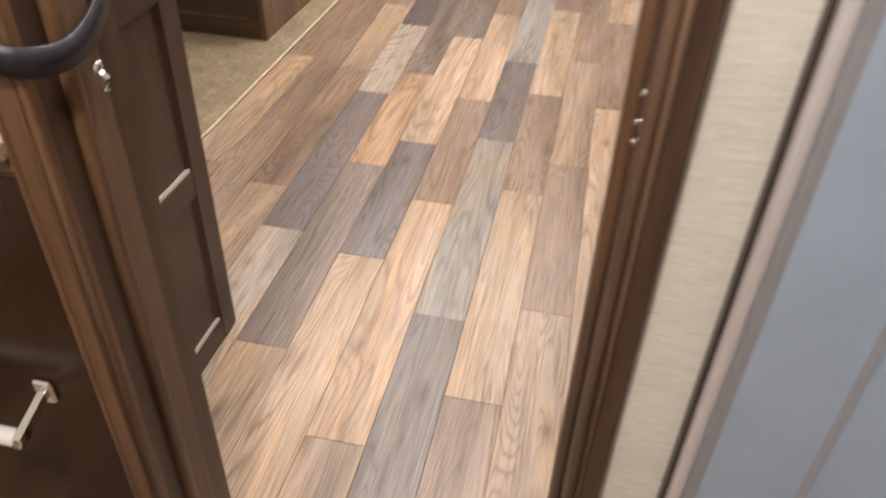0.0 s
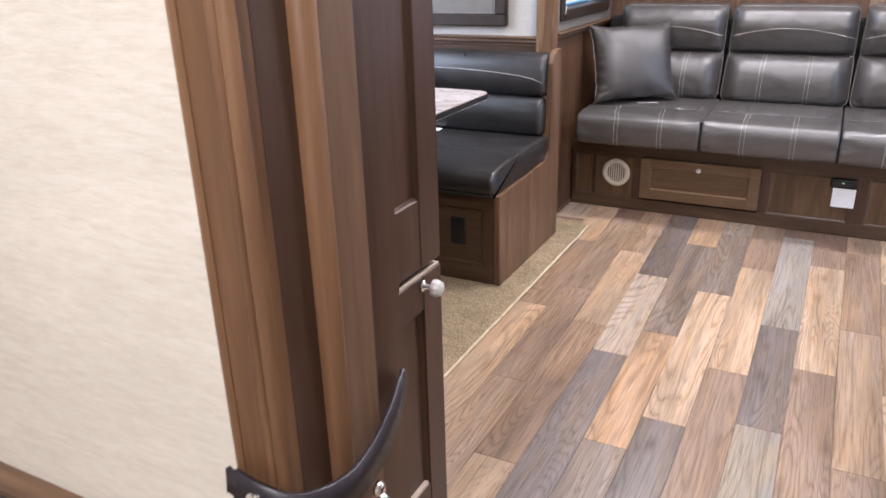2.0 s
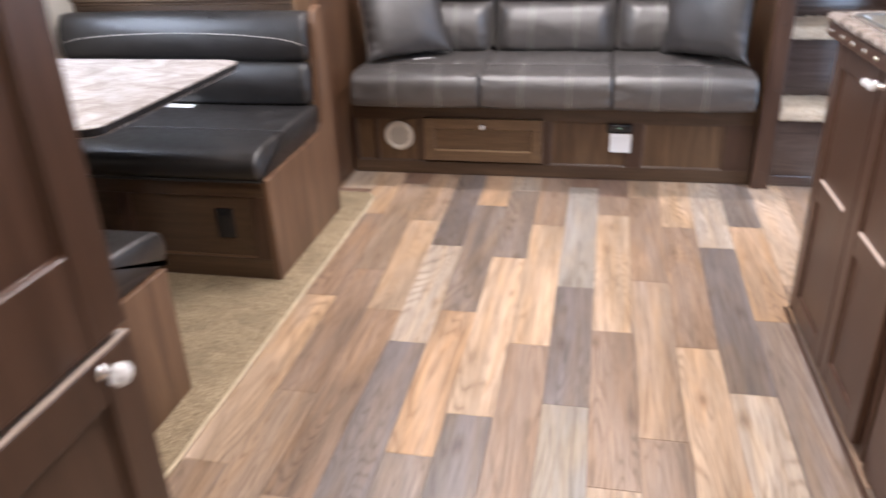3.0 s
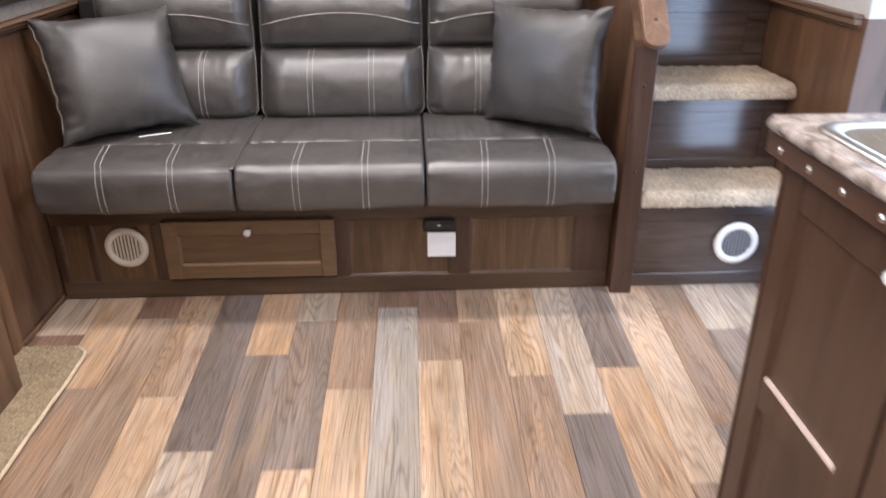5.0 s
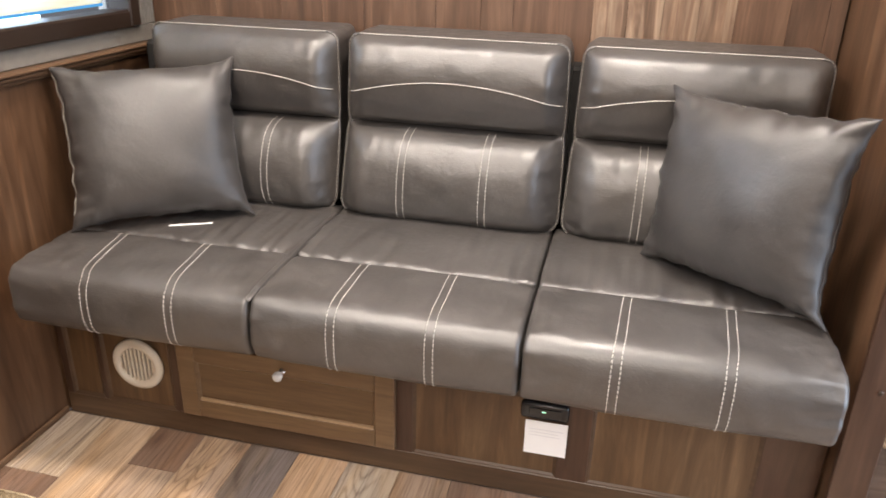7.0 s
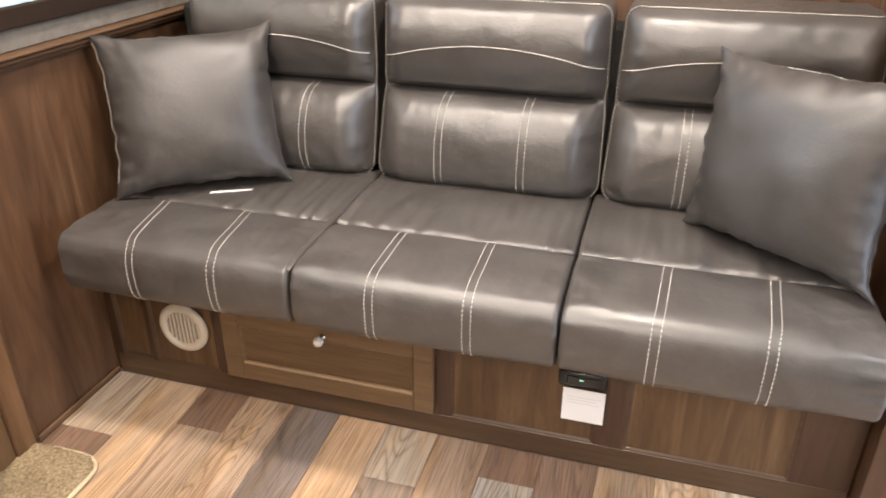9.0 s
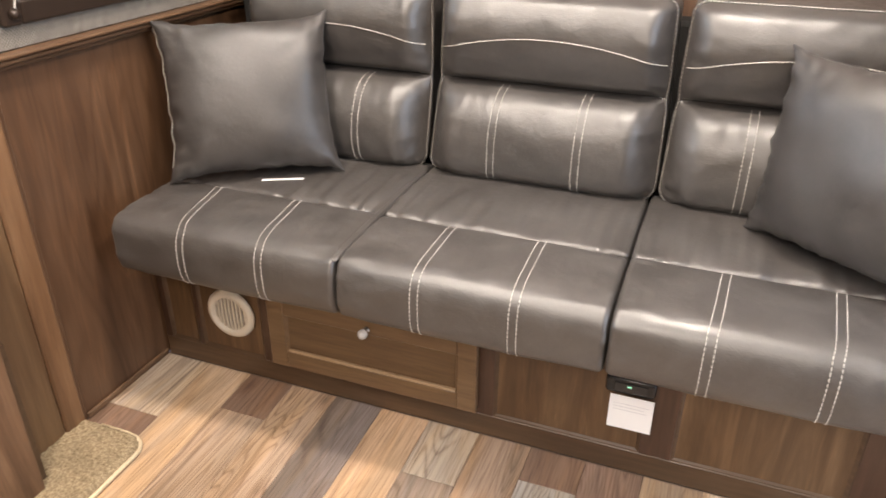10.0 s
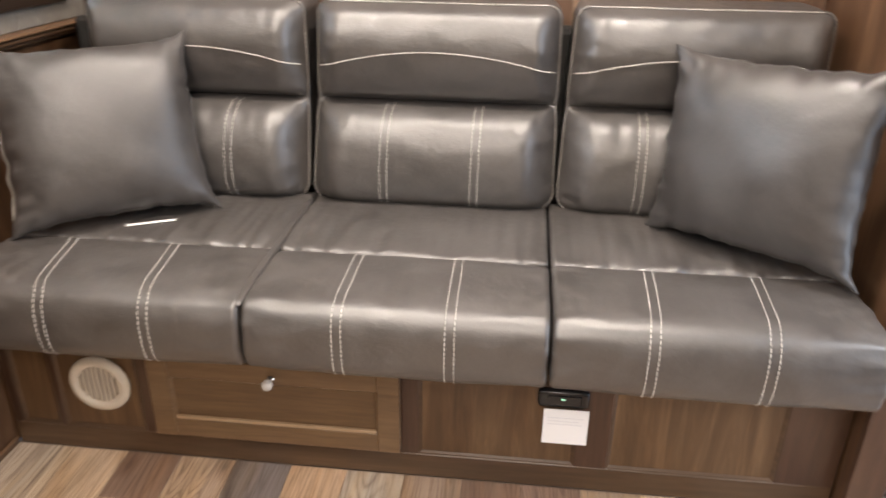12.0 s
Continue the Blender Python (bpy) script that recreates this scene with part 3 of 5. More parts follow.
def shaker(name, face, p, a0, a1, z0, z1, parent, mats, splits=(), thick=0.019, rail=0.055, label="", ledges=(), mould=0.0065, ledge_mat=None, bottom=None):
    """A framed door or drawer front with recessed flat panels; splits are the heights of middle rails."""
    b = 0.0022
    rec = thick - 0.009
    door = part(name, fbox(face, p, a0 + 0.004, a1 - 0.004, z0 + 0.004, z1 - 0.004, 0, rec), mats[1], parent, label)
    for s0, s1 in ((a0, a0 + rail), (a1 - rail, a1)):
        part("stile", fbox(face, p, s0, s1, z0, z1, 0.0005, thick, b), mats[0], door)
    bands = [(z0, z0 + (bottom or rail))] + [(s - rail / 2, s + rail / 2) for s in sorted(splits)] + [(z1 - rail, z1)]
    for lo, hi in bands:
        part("rail", fbox(face, p, a0 + rail - 0.001, a1 - rail + 0.001, lo, hi, 0.0005, thick - 0.0008, b), mats[0], door)
    for (l0, h0), (l1, h1) in zip(bands, bands[1:]):
        part("moulding", frame_ring(face, p, a0 + rail, a1 - rail, h0, l1, mould, rec + 0.0003, thick - 0.0035), mats[0], door)
        if bands.index((l0, h0)) in ledges:
            # A pale strip paints the highlight along the upper edge of the rail.
            part("ledge", fbox(face, p, a0 + rail + 0.004, a1 - rail - 0.004, h0 - 0.001, h0 + 0.0065, rec - 0.001, thick - 0.001, 0.0015), ledge_mat or LEDGE, door, "pale painted highlight on the rail ledge")
    return door


# ---- the large structure ----
Y_BACK, X_RIGHT, Y_DOOR0, Y_DOOR1 = 0.62, 2.45, -3.30, -3.19
ground = setting("ground", prism([(-400, -400), (400, -400), (400, 400), (-400, 400)], "z", -0.72, -0.70), GRASS, "pale gravel yard outside the trailer", "ground")
floor = setting("floor", box(0.002, X_RIGHT, -5.1, 1.0, -0.06, -0.0035), SEAM, "wood-look vinyl plank floor in mixed tones", "floor")
setting("slide_floor", box(-1.05, 0.0, -2.6, -0.40, -0.06, 0.0), SEAM, "raised slide-out floor under the carpet", "floor")

# side wall beside the sofa, with its window opening
WY0, WY1, WZ0, WZ1 = -0.235, 0.50, 0.955, 1.62
setting("wall_side", box(-0.10, 0.0, -0.345, Y_BACK, 0, 0.862), PANEL, "brown wood-grain wainscot panel beside the sofa", "wall")
bm = box(-0.10, -0.004, -0.345, Y_BACK, 0.862, WZ0)
add_box(bm, -0.10, -0.004, -0.345, Y_BACK, WZ1, CEIL)
add_box(bm, -0.10, -0.004, -0.345, WY0, WZ0, WZ1)
add_box(bm, -0.10, -0.004, WY1, Y_BACK, WZ0, WZ1)
setting("wall_side_upper", bm, GREY_WALL, "grey-beige papered wall above the wainscot", "wall")
for lo, hi, d in ((0.858, 0.868, 0.016), (0.868, 0.880, 0.026), (0.880, 0.889, 0.034)):
    setting("trim", box(-0.003, d, -0.3175, Y_BACK - 0.022, lo, hi, 0.003), TRIM_Y, "moulded wooden chair rail", "trim")
setting("trim", box(0.001, 0.010, -0.299, -0.001, 0.0, 0.018, 0.003), TRIM_Y, "thin wooden floor trim", "trim")
setting("trim", box(0.001, 0.022, -0.375, -0.318, 0.0, CEIL, 0.004), TRIM, "upright wooden casing at the slide-out opening", "trim")
setting("trim", box(0.0005, 0.008, -0.3178, -0.300, 0.0, 0.858, 0.003), PANEL, "narrow wooden corner strip", "trim")
setting("trim", box(0.001, 0.018, -0.540, -0.3755, 0.0, CEIL, 0.003), BOARD, "wide dark wooden board at the slide-out opening", "trim")

# rustic boards behind the sofa
wall_back = setting("wall_back", box(-0.10, 1.83, Y_BACK, Y_BACK + 0.08, 0, CEIL), VOID, "rustic vertical board wall behind the sofa", "wall")
rr = random.Random(11)
bx = 0.0
while bx < 1.82:
    w = rr.choice((0.085, 0.12, 0.16, 0.20))
    w = min(w, 1.828 - bx)
    part("board", box(bx + 0.0003, bx + w - 0.0003, Y_BACK - 0.012, Y_BACK - 0.001, 0.30, CEIL, 0.0007), RUSTIC[2] if 1.28 < bx + w / 2 < 1.55 else rr.choice(RUSTIC[:2]), wall_back)
    bx += w

# walls that close the place
bm = box(X_RIGHT, X_RIGHT + 0.10, -5.1, -0.84, 0, CEIL)
add_box(bm, X_RIGHT, X_RIGHT + 0.10, -0.14, 2.2, 0.90, CEIL)
add_box(bm, X_RIGHT, X_RIGHT + 0.10, -0.84, -0.14, 1.92, CEIL)
setting("wall_right", bm, GREY_WALL, "grey-beige papered side wall with the entry opening", "wall")
setting("wall_right_wainscot", box(X_RIGHT, X_RIGHT + 0.10, -0.14, 2.2, 0, 0.90), PANEL, "brown wood-grain wainscot beside the stairs", "wall")
for lo, hi, d in ((0.868, 0.880, 0.012), (0.880, 0.898, 0.026), (0.898, 0.908, 0.034)):
    setting("trim", box(X_RIGHT - d, X_RIGHT + 0.003, -0.12, 2.0, lo, hi, 0.003), TRIM_Y, "moulded wooden chair rail beside the stairs", "trim")
setting("wall_rear", box(-1.2, X_RIGHT, -5.2, -5.1, 0, CEIL), PAPER, "cream papered wall", "wall")
setting("wall_bath_side", box(-0.10, -0.001, -5.1, -2.62, 0, CEIL), PAPER, "cream papered wall", "wall")
setting("wall_upper_room", box(1.7, X_RIGHT, 2.1, 2.2, 0, 2.9), GREY_WALL, "grey-beige wall of the raised sleeping room", "wall")
setting("wall_upper_left", box(1.83, 1.898, Y_BACK + 0.09, 2.1, 0, 2.9), GREY_WALL, "grey-beige wall beside the raised room", "wall")
setting("ceiling", box(-1.15, X_RIGHT + 0.1, -5.2, 2.2, CEIL, CEIL + 0.08), CEILING, "white vinyl ceiling", "ceiling")
SX = -0.96
bm = box(SX - 0.08, SX, -2.62, -0.40, 0, 0.98)
add_box(bm, SX - 0.08, SX, -2.62, -0.40, 1.72, CEIL)
add_box(bm, SX - 0.08, SX, -2.62, -1.78, 0.98, 1.72)
add_box(bm, SX - 0.08, SX, -0.74, -0.40, 0.98, 1.72)
setting("wall_slide", bm, PAPER, "cream papered slide-out wall with its window opening", "wall")
setting("wall_slide_end", box(SX, -0.001, -0.49, -0.40, 0, CEIL), GREY_WALL, "grey-beige end wall behind the dinette bench", "wall")
setting("trim", box(SX, -0.001, -0.502, -0.491, 0.70, 0.852, 0.002), CAB_X, "dark wooden board above the bench back", "trim")
va = thing("window_valance", (-0.52, -0.50, 0.93), "dark wooden valance frame on the dinette end wall", "valance")
for x0, x1, z0, z1 in ((-0.90, -0.145, 0.935, 0.985), (-0.90, -0.85, 0.985, 1.60), (-0.195, -0.145, 0.985, 1.60), (-0.90, -0.145, 1.60, 1.65)):
    part("frame_bar", box(x0, x1, -0.525, -0.4895, z0, z1, 0.004), BRONZE, va, "dark frame bar")
part("frame_panel", box(-0.85, -0.195, -0.505, -0.4897, 0.985, 1.60), TWEED, va, "grey tweed infill")
setting("wall_slide_end_near", box(SX, -0.001, -2.62, -2.53, 0, CEIL), PAPER, "cream papered end wall behind the dinette bench", "wall")
for lo, hi, d in ((0.852, 0.866, 0.012), (0.866, 0.884, 0.026), (0.884, 0.894, 0.034)):
    setting("trim", box(SX, 0.0, -0.49 - d, -0.488, lo, hi, 0.003), TRIM_X, "moulded wooden chair rail above the dinette", "trim")
w2 = thing("window_2", (SX - 0.04, -1.26, 0.98), "dinette window in a dark frame", "window", "", "structure")
bm = bmesh.new()
for y0, y1, z0, z1 in ((-1.78, -1.73, 0.98, 1.72), (-0.79, -0.74, 0.98, 1.72), (-1.73, -0.79, 0.98, 1.03), (-1.73, -0.79, 1.67, 1.72)):
    add_box(bm, SX - 0.05, SX + 0.012, y0, y1, z0, z1, 0.004)
part("window_frame", bm, BRONZE, w2)
pane = part("pane", box(SX - 0.030, SX - 0.026, -1.735, -0.785, 1.025, 1.675), GLASS, w2)
pane.visible_shadow = False

# wall and doorway between bath and living room
JX0, JX1 = 0.885, 1.400
setting("wall_door_left", box(0.0, JX0 - 0.020, Y_DOOR0, Y_DOOR1, 0.79, CEIL), PAPER, "cream papered wall beside the doorway", "wall")
setting("wall_door_left_wainscot", box(0.0, JX0 - 0.020, Y_DOOR0, Y_DOOR1, 0, 0.79), WAINSCOT, "dark brown wainscot under the chair rail", "wall")
setting("wall_door_right", box(JX1 + 0.02, X_RIGHT, Y_DOOR0, Y_DOOR1, 0, CEIL), PAPER, "cream papered wall beside the doorway", "wall")
setting("wall_door_head", box(JX0 - 0.020, JX1 + 0.02, Y_DOOR0, Y_DOOR1, 1.93, CEIL), PAPER, "cream papered wall over the doorway", "wall")
for lo, hi, d in ((0.772, 0.784, 0.010), (0.784, 0.798, 0.017), (0.798, 0.806, 0.024)):
    setting("trim", box(0.0, JX0 - 0.042, Y_DOOR0 - d, Y_DOOR0 + 0.002, lo, hi, 0.003), TRIM_X, "moulded wooden chair rail", "trim")
setting("trim", box(0.45, JX0 - 0.042, Y_DOOR0 - 0.007, Y_DOOR0 + 0.001, 0.0, 0.772, 0.002), WAINSCOT, "dark brown wainscot board", "trim")
door_1 = thing("door_1", (1.14, -3.245, 0), "open doorway with a stained wooden casing", "doorway", "", "structure")
for s, jx in ((-1, JX0), (1, JX1)):
    part("jamb", box(min(jx, jx + s * 0.019), max(jx, jx + s * 0.019), Y_DOOR0 - 0.004, Y_DOOR1 + 0.004, 0, 1.93, 0.002), JAMB, door_1, "dark jamb board")
    part("door_stop", box(min(jx, jx - s * 0.011), max(jx, jx - s * 0.011), -3.262, -3.221, 0, 1.93, 0.003), TAUPE, door_1, "wooden door stop")
    part("stop_bead", lathe([(0.0095, 0.0), (0.0095, 1.925)], (jx - s * 0.0030, -3.2635, 0), "z", 16), TRIM, door_1, "lighter rounded bead of the stop", True)
    part("back_strip", box(min(jx, jx - s * 0.0045), max(jx, jx - s * 0.0045), -3.2205, -3.176, 0, 1.93, 0.0015), JAMB, door_1, "dark strip behind the stop")
    for y0, y1, t in ((Y_DOOR0 - 0.014, Y_DOOR0, -1), (Y_DOOR1, Y_DOOR1 + 0.014, 1)):
        o = (0.045 if s < 0 else 0.038) if t < 0 else 0.055
        wood_ = TRIM if s < 0 else CAB
        part("casing", box(min(jx, jx + s * o), max(jx, jx + s * o), y0, y1, 0, 1.98, 0.003), wood_, door_1, "stained wooden casing")
        for c, r in ((0.0055, 0.0055), (0.0150, 0.0040)) if t < 0 else ():
            part("casing_bead", lathe([(r, 0.0), (r, 1.975)], (jx + s * c, y0 + 0.0012, 0), "z", 12), TRIM if s < 0 else TAUPE, door_1, "raised bead of the casing", True)
        k = jx + s * (o - 0.007)
        if t < 0 and s < 0:
            part("casing_edge", box(min(k, jx + s * o), max(k, jx + s * o), y0 - 0.0035, y1, 0, 1.98, 0.0025), wood_, door_1, "rounded outer edge of the casing")
part("head_jamb", box(JX0, JX1, Y_DOOR0 - 0.004, Y_DOOR1 + 0.004, 1.911, 1.93, 0.002), CAB_X, door_1)
for y, z in ((-3.300, 0.930), (-3.291, 0.902), (-3.293, 0.886)):
    part("strike_plate", box(JX1 - 0.004, JX1 + 0.001, y - 0.0018, y + 0.0018, z - 0.0024, z + 0.0024, 0.0008), NICKEL, door_1, "small nickel strike plate")

# shower screen in the bath
sh = thing("shower_screen", (1.54, -3.36, 0), "grey frosted shower screen in a white metal frame", "shower screen")
part("post", box(1.502, 1.515, -3.333, -3.302, 0, 1.95, 0.004), ALU, sh, "white metal post")
part("channel", box(1.5155, 1.530, -3.330, -3.302, 0, 1.95, 0.003), SHOWER_EDGE, sh, "grey metal channel")
part("seal", box(1.4985, 1.5025, -3.318, -3.302, 0, 1.95, 0.001), BRONZE, sh, "dark rubber seal")
part("screen_panel", prism([(1.527, -3.318), (1.90, -3.45), (1.90, -3.465), (1.527, -3.330)], "z", 0.02, 1.95), SHOWER, sh, "grey frosted panel")
part("rail", prism([(1.600, -3.350), (1.604, -3.352), (1.604, -3.362), (1.600, -3.360)], "z", 0.02, 1.95), SHOWER_EDGE, sh, "thin grey glazing bar")

# ---- things: living room ----
# sofa base cabinet
base = thing("base_cabinet", (0.91, 0.2, 0), "brown wooden cabinet base built in under the sofa", "cabinet")
part("body", box(0.012, 1.826, 0.012, Y_BACK - 0.015, 0.001, 0.285), CAB_X, base)
part("plinth", box(0.012, 1.826, 0.0, 0.012, 0.001, 0.062, 0.002), CAB_X, base)
part("top_rail", box(0.012, 1.826, 0.0, 0.012, 0.268, 0.338, 0.002), CAB_X, base)
for x0, x1 in ((0.012, 0.035), (0.125, 0.140), (0.330, 0.372), (0.912, 0.955), (1.290, 1.360), (1.706, 1.826)):
    part("stile", box(x0, x1, 0.0005, 0.012, 0.060, 0.270, 0.002), CAB, base)
for x0, x1 in ((0.035, 0.126), (0.139, 0.331), (0.954, 1.291), (1.359, 1.707)):
    part("panel", box(x0, x1, 0.006, 0.0125, 0.061, 0.269), BASE_PANEL, base)
    part("moulding", frame_ring("y-", 0.012, x0, x1, 0.062, 0.268, 0.008, 0.0063, 0.0100), CAB_X, base)
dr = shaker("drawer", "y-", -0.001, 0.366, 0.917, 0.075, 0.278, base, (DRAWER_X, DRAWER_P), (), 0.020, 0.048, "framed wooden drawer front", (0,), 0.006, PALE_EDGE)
knob("y-", -0.021, 0.643, 0.246, dr, 0.0125)


def round_vent(at, r, axis_face, label, mats):
    v = thing("air_vent", at, label, "vent")
    x, y, z = at
    prof = [(r, 0), (r, -0.004), (r - 0.003, -0.008), (r * 0.84, -0.012), (r * 0.70, -0.010), (r * 0.66, -0.003)]
    bm = bmesh.new()
    n = 40
    rings = [[bm.verts.new((x + q * math.cos(2 * math.pi * i / n), y + h, z + q * math.sin(2 * math.pi * i / n))) for i in range(n)] for q, h in prof]
    for a, b in zip(rings, rings[1:]):
        for i in range(n):
            bm.faces.new((a[i], a[(i + 1) % n], b[(i + 1) % n], b[i]))
    part("ring", bm, mats[0], v, "", True)
    part("recess", lathe([(r * 0.68, -0.0008), (r * 0.68, -0.0022)], at, "y", 32), mats[2], v, "dark opening")
    k = 9
    for i in range(k):
        dx = (i - (k - 1) / 2) * r * 1.24 / (k - 1) * 1.02
        hh = math.sqrt(max(0, (r * 0.67) ** 2 - dx * dx))
        if hh > 0.006:
            part("slat", box(x + dx - r * 0.033, x + dx + r * 0.033, y - 0.008, y - 0.0025, z - hh, z + hh), mats[1], v)
    return v


round_vent((0.242, 0.0005, 0.186), 0.070, "y", "round almond plastic floor vent in the sofa base", (VENT_W, VENT_W, VENT_IN))
round_vent((2.255, 0.0002, 0.155), 0.075, "y", "round white plastic vent in the stair riser", (WHITE, SHOWER_EDGE, VENT_DARK))

# power outlet and its hanging card
so = thing("power_outlet", (1.256, -0.001, 0.245), "black plastic power outlet with a green light on the sofa base", "outlet")
part("body", box(1.203, 1.309, -0.020, 0.0, 0.224, 0.268, 0.0098, 4), BLACK, so, "", True)
part("socket_face", box(1.222, 1.292, -0.0225, -0.019, 0.234, 0.258, 0.002), BLACK, so)
part("lens", box(1.250, 1.259, -0.0245, -0.022, 0.2495, 0.2515), LED, so, "green indicator light")
cd = thing("paper_card", (1.264, -0.02, 0.16), "white printed card hanging under the outlet", "card")
part("sheet", box(1.217, 1.309, -0.024, -0.0225, 0.140, 0.226), CARD, cd)
for i, (a, b_) in enumerate(((1.226, 1.300), (1.226, 1.290), (1.226, 1.296))):
    part("print_line", box(a, b_, -0.0247, -0.0241, 0.205 - 0.008 * i, 0.2065 - 0.008 * i), INK, cd)

# sofa
sofa = thing("sofa", (0.91, 0.2, 0.29), "charcoal leather three-seat sofa with pale double stitching", "sofa")
# Near-black boxes put the shade under the seat and between cushions into colour.
part("frame", box(0.05, 1.78, 0.015, 0.58, 0.290, 0.352, 0.01), VOID, sofa, "near-black block for the shadow under the seat")
part("frame", box(0.03, 1.80, 0.50, 0.585, 0.345, 0.90, 0.01), VOID, sofa, "near-black backing for the shaded gaps between back cushions")
SEAT = [(-0.06, 0.358), (-0.120, 0.361), (-0.156, 0.370), (-0.170, 0.394), (-0.173, 0.430), (-0.170, 0.470), (-0.156, 0.497), (-0.122, 0.509), (-0.060, 0.512),
        (0.010, 0.514), (0.052, 0.511), (0.068, 0.500), (0.084, 0.511), (0.20, 0.518), (0.34, 0.515), (0.415, 0.500), (0.430, 0.420), (0.40, 0.355), (0.15, 0.350)]
SEATS = [((0.076, 0.649), ((0.212, 0.270), (0.436, 0.472)), (0.300, 0.585)),
         ((0.653, 1.209), ((0.829, 0.831), (1.030, 1.034)), (0.690, 1.165)),
         ((1.213, 1.780), ((1.402, 1.386), (1.605, 1.584)), (1.245, 1.680))]
for i, ((x0, x1), lines, (c0, c1)) in enumerate(SEATS):
    roll = Roll(x0, x1, SEAT, 0.012, 0.003, 0.0050, 3.1 * i, 5, ((58.5, 2.5, 0.0050), (63, 6, 0.0045), (37, 4, 0.0018)))
    seat = part("seat_cushion", roll.mesh(110), LEATHER, sofa, "charcoal leather seat cushion", True)
    st = bmesh.new()
    for xt, xf in lines:
        for dx in (-0.0085, 0.0085):
            path = []
            for q in np.arange(5 * 1.6, 5 * 10.6, 0.5):
                f = min(1, max(0, (q / 5 - 6.0) / 4.6))
                path.append(roll.at(xf + (xt - xf) * f + dx, q, 0.0008))
            stitches(st, path)
    tagged(part("stitching", st, THREAD, seat, "pale double stitching"), kind="stuff")
    cr = bmesh.new()
    tube([roll.at(x, 5 * 11.0, 0.0) for x in np.linspace(c0, c1, 30)], 0.0022, 6, cr)
    part("cross_seam", cr, LEATHER, seat)


class BackCushion:
    """A boxed back cushion: a lumbar roll and a headrest pulled in at the waist, inside a stitched welt."""

    FRONT = [(0.395, 0.505), (0.346, 0.512), (0.313, 0.545), (0.304, 0.600), (0.311, 0.660), (0.334, 0.706), (0.368, 0.732), (0.408, 0.740), (0.424, 0.744),
             (0.406, 0.750), (0.384, 0.766), (0.366, 0.797), (0.353, 0.836), (0.346, 0.872), (0.352, 0.908), (0.370, 0.941), (0.396, 0.958), (0.411, 0.962)]

    def __init__(self, left, right, seed):
        self.left, self.right, self.seed = left, right, seed
        self.line = catmull(self.FRONT, 6, False)
        self.n = len(self.line)

    def sides(self, z):
        f = (z - 0.505) / 0.457
        l, r = self.left[0] + (self.left[1] - self.left[0]) * f, self.right[0] + (self.right[1] - self.right[0]) * f
        c = 0.026 if z > 0.74 else 0.044
        d = max(0, z - (0.962 - c), 0.505 + c - z)
        inset = c - math.sqrt(max(0, c * c - d * d))
        pinch = 0.003 * math.exp(-((z - 0.743) / 0.02) ** 2)
        return l + inset + pinch, r - inset - pinch

    def at(self, x, q, lift=0.0):
        i = min(int(q), self.n - 2)
        f = q - i
        y, z = (a + (b - a) * f for a, b in zip(self.line[i], self.line[i + 1]))
        l, r = self.sides(z)
        x = min(max(x, l), r)
        d = min(x - l, r - x)
        rim = 0.372 + (z - 0.52) * 0.205 if z < 0.742 else 0.418 - (z - 0.742) * 0.03
        wide = 0.085 if z < 0.742 else 0.060
        g = 1 - (1 - min(1, d / wide)) ** 2.3
        y = rim + (y - rim) * g
        k = min(1, d / 0.012)
        seed = self.seed
        w = 0.0056 * math.exp(-((z - 0.720) / 0.024) ** 2) * noise.noise(Vector((x * 42 + seed, z * 6, 0)))
        w += 0.0030 * math.exp(-((z - 0.942) / 0.022) ** 2) * noise.noise(Vector((x * 30 + seed, z * 5, 3)))
        w += 0.0026 * math.exp(-((z - 0.775) / 0.020) ** 2) * noise.noise(Vector((x * 30 + seed, z * 5, 5)))
        w += 0.0045 * math.exp(-(d / 0.055) ** 2) * noise.noise(Vector((x * 9, z * 38 + seed, 7)))
        w += 0.0045 * noise.noise(Vector((x * 6 + seed, z * 7, 9))) + 0.0014 * noise.noise(Vector((x * 19 + seed, z * 23, 11)))
        pucker = math.exp(-((z - 0.525) / 0.03) ** 2) * math.exp(-(d / 0.06) ** 2)
        w += 0.009 * pucker * noise.noise(Vector((x * 45 + seed, z * 45, 13)))
        return Vector((x, y + k * w - lift, z))

    def find(self, z, lo):
        for q in range(lo, self.n - 1):
            a, b = self.line[q][1], self.line[q + 1][1]
            if a <= z <= b:
                return q + (z - a) / (b - a)
        return self.n - 1.001

    def rim(self):
        up = [self.at(-9, q) for q in np.arange(2, self.n - 1, 1.0)]
        down = [self.at(9, q) for q in np.arange(self.n - 2, 1, -1.0)]
        l, r = up[-1].x, down[0].x
        return up, [self.at(x, self.n - 1.001) for x in np.linspace(l, r, 60)], down

    def mesh(self, nx=90):
        bm = bmesh.new()
        rows = []
        for q in np.arange(0, self.n - 0.999, 0.5):
            i = min(int(q), self.n - 2)
            z = self.line[i][1] + (self.line[i + 1][1] - self.line[i][1]) * (q - i)
            l, r = self.sides(z)
            rows.append([bm.verts.new(self.at(l + (r - l) * (a - math.sin(2 * math.pi * a) * 0.10), min(q, self.n - 1.001))) for a in np.linspace(0, 1, nx + 1)])
        for a, b in zip(rows, rows[1:]):
            for i in range(nx):
                bm.faces.new((a[i], a[i + 1], b[i + 1], b[i]))
        edge = [r[0] for r in rows] + rows[-1][1:] + [r[-1] for r in rows[-2::-1]]
        prev = edge
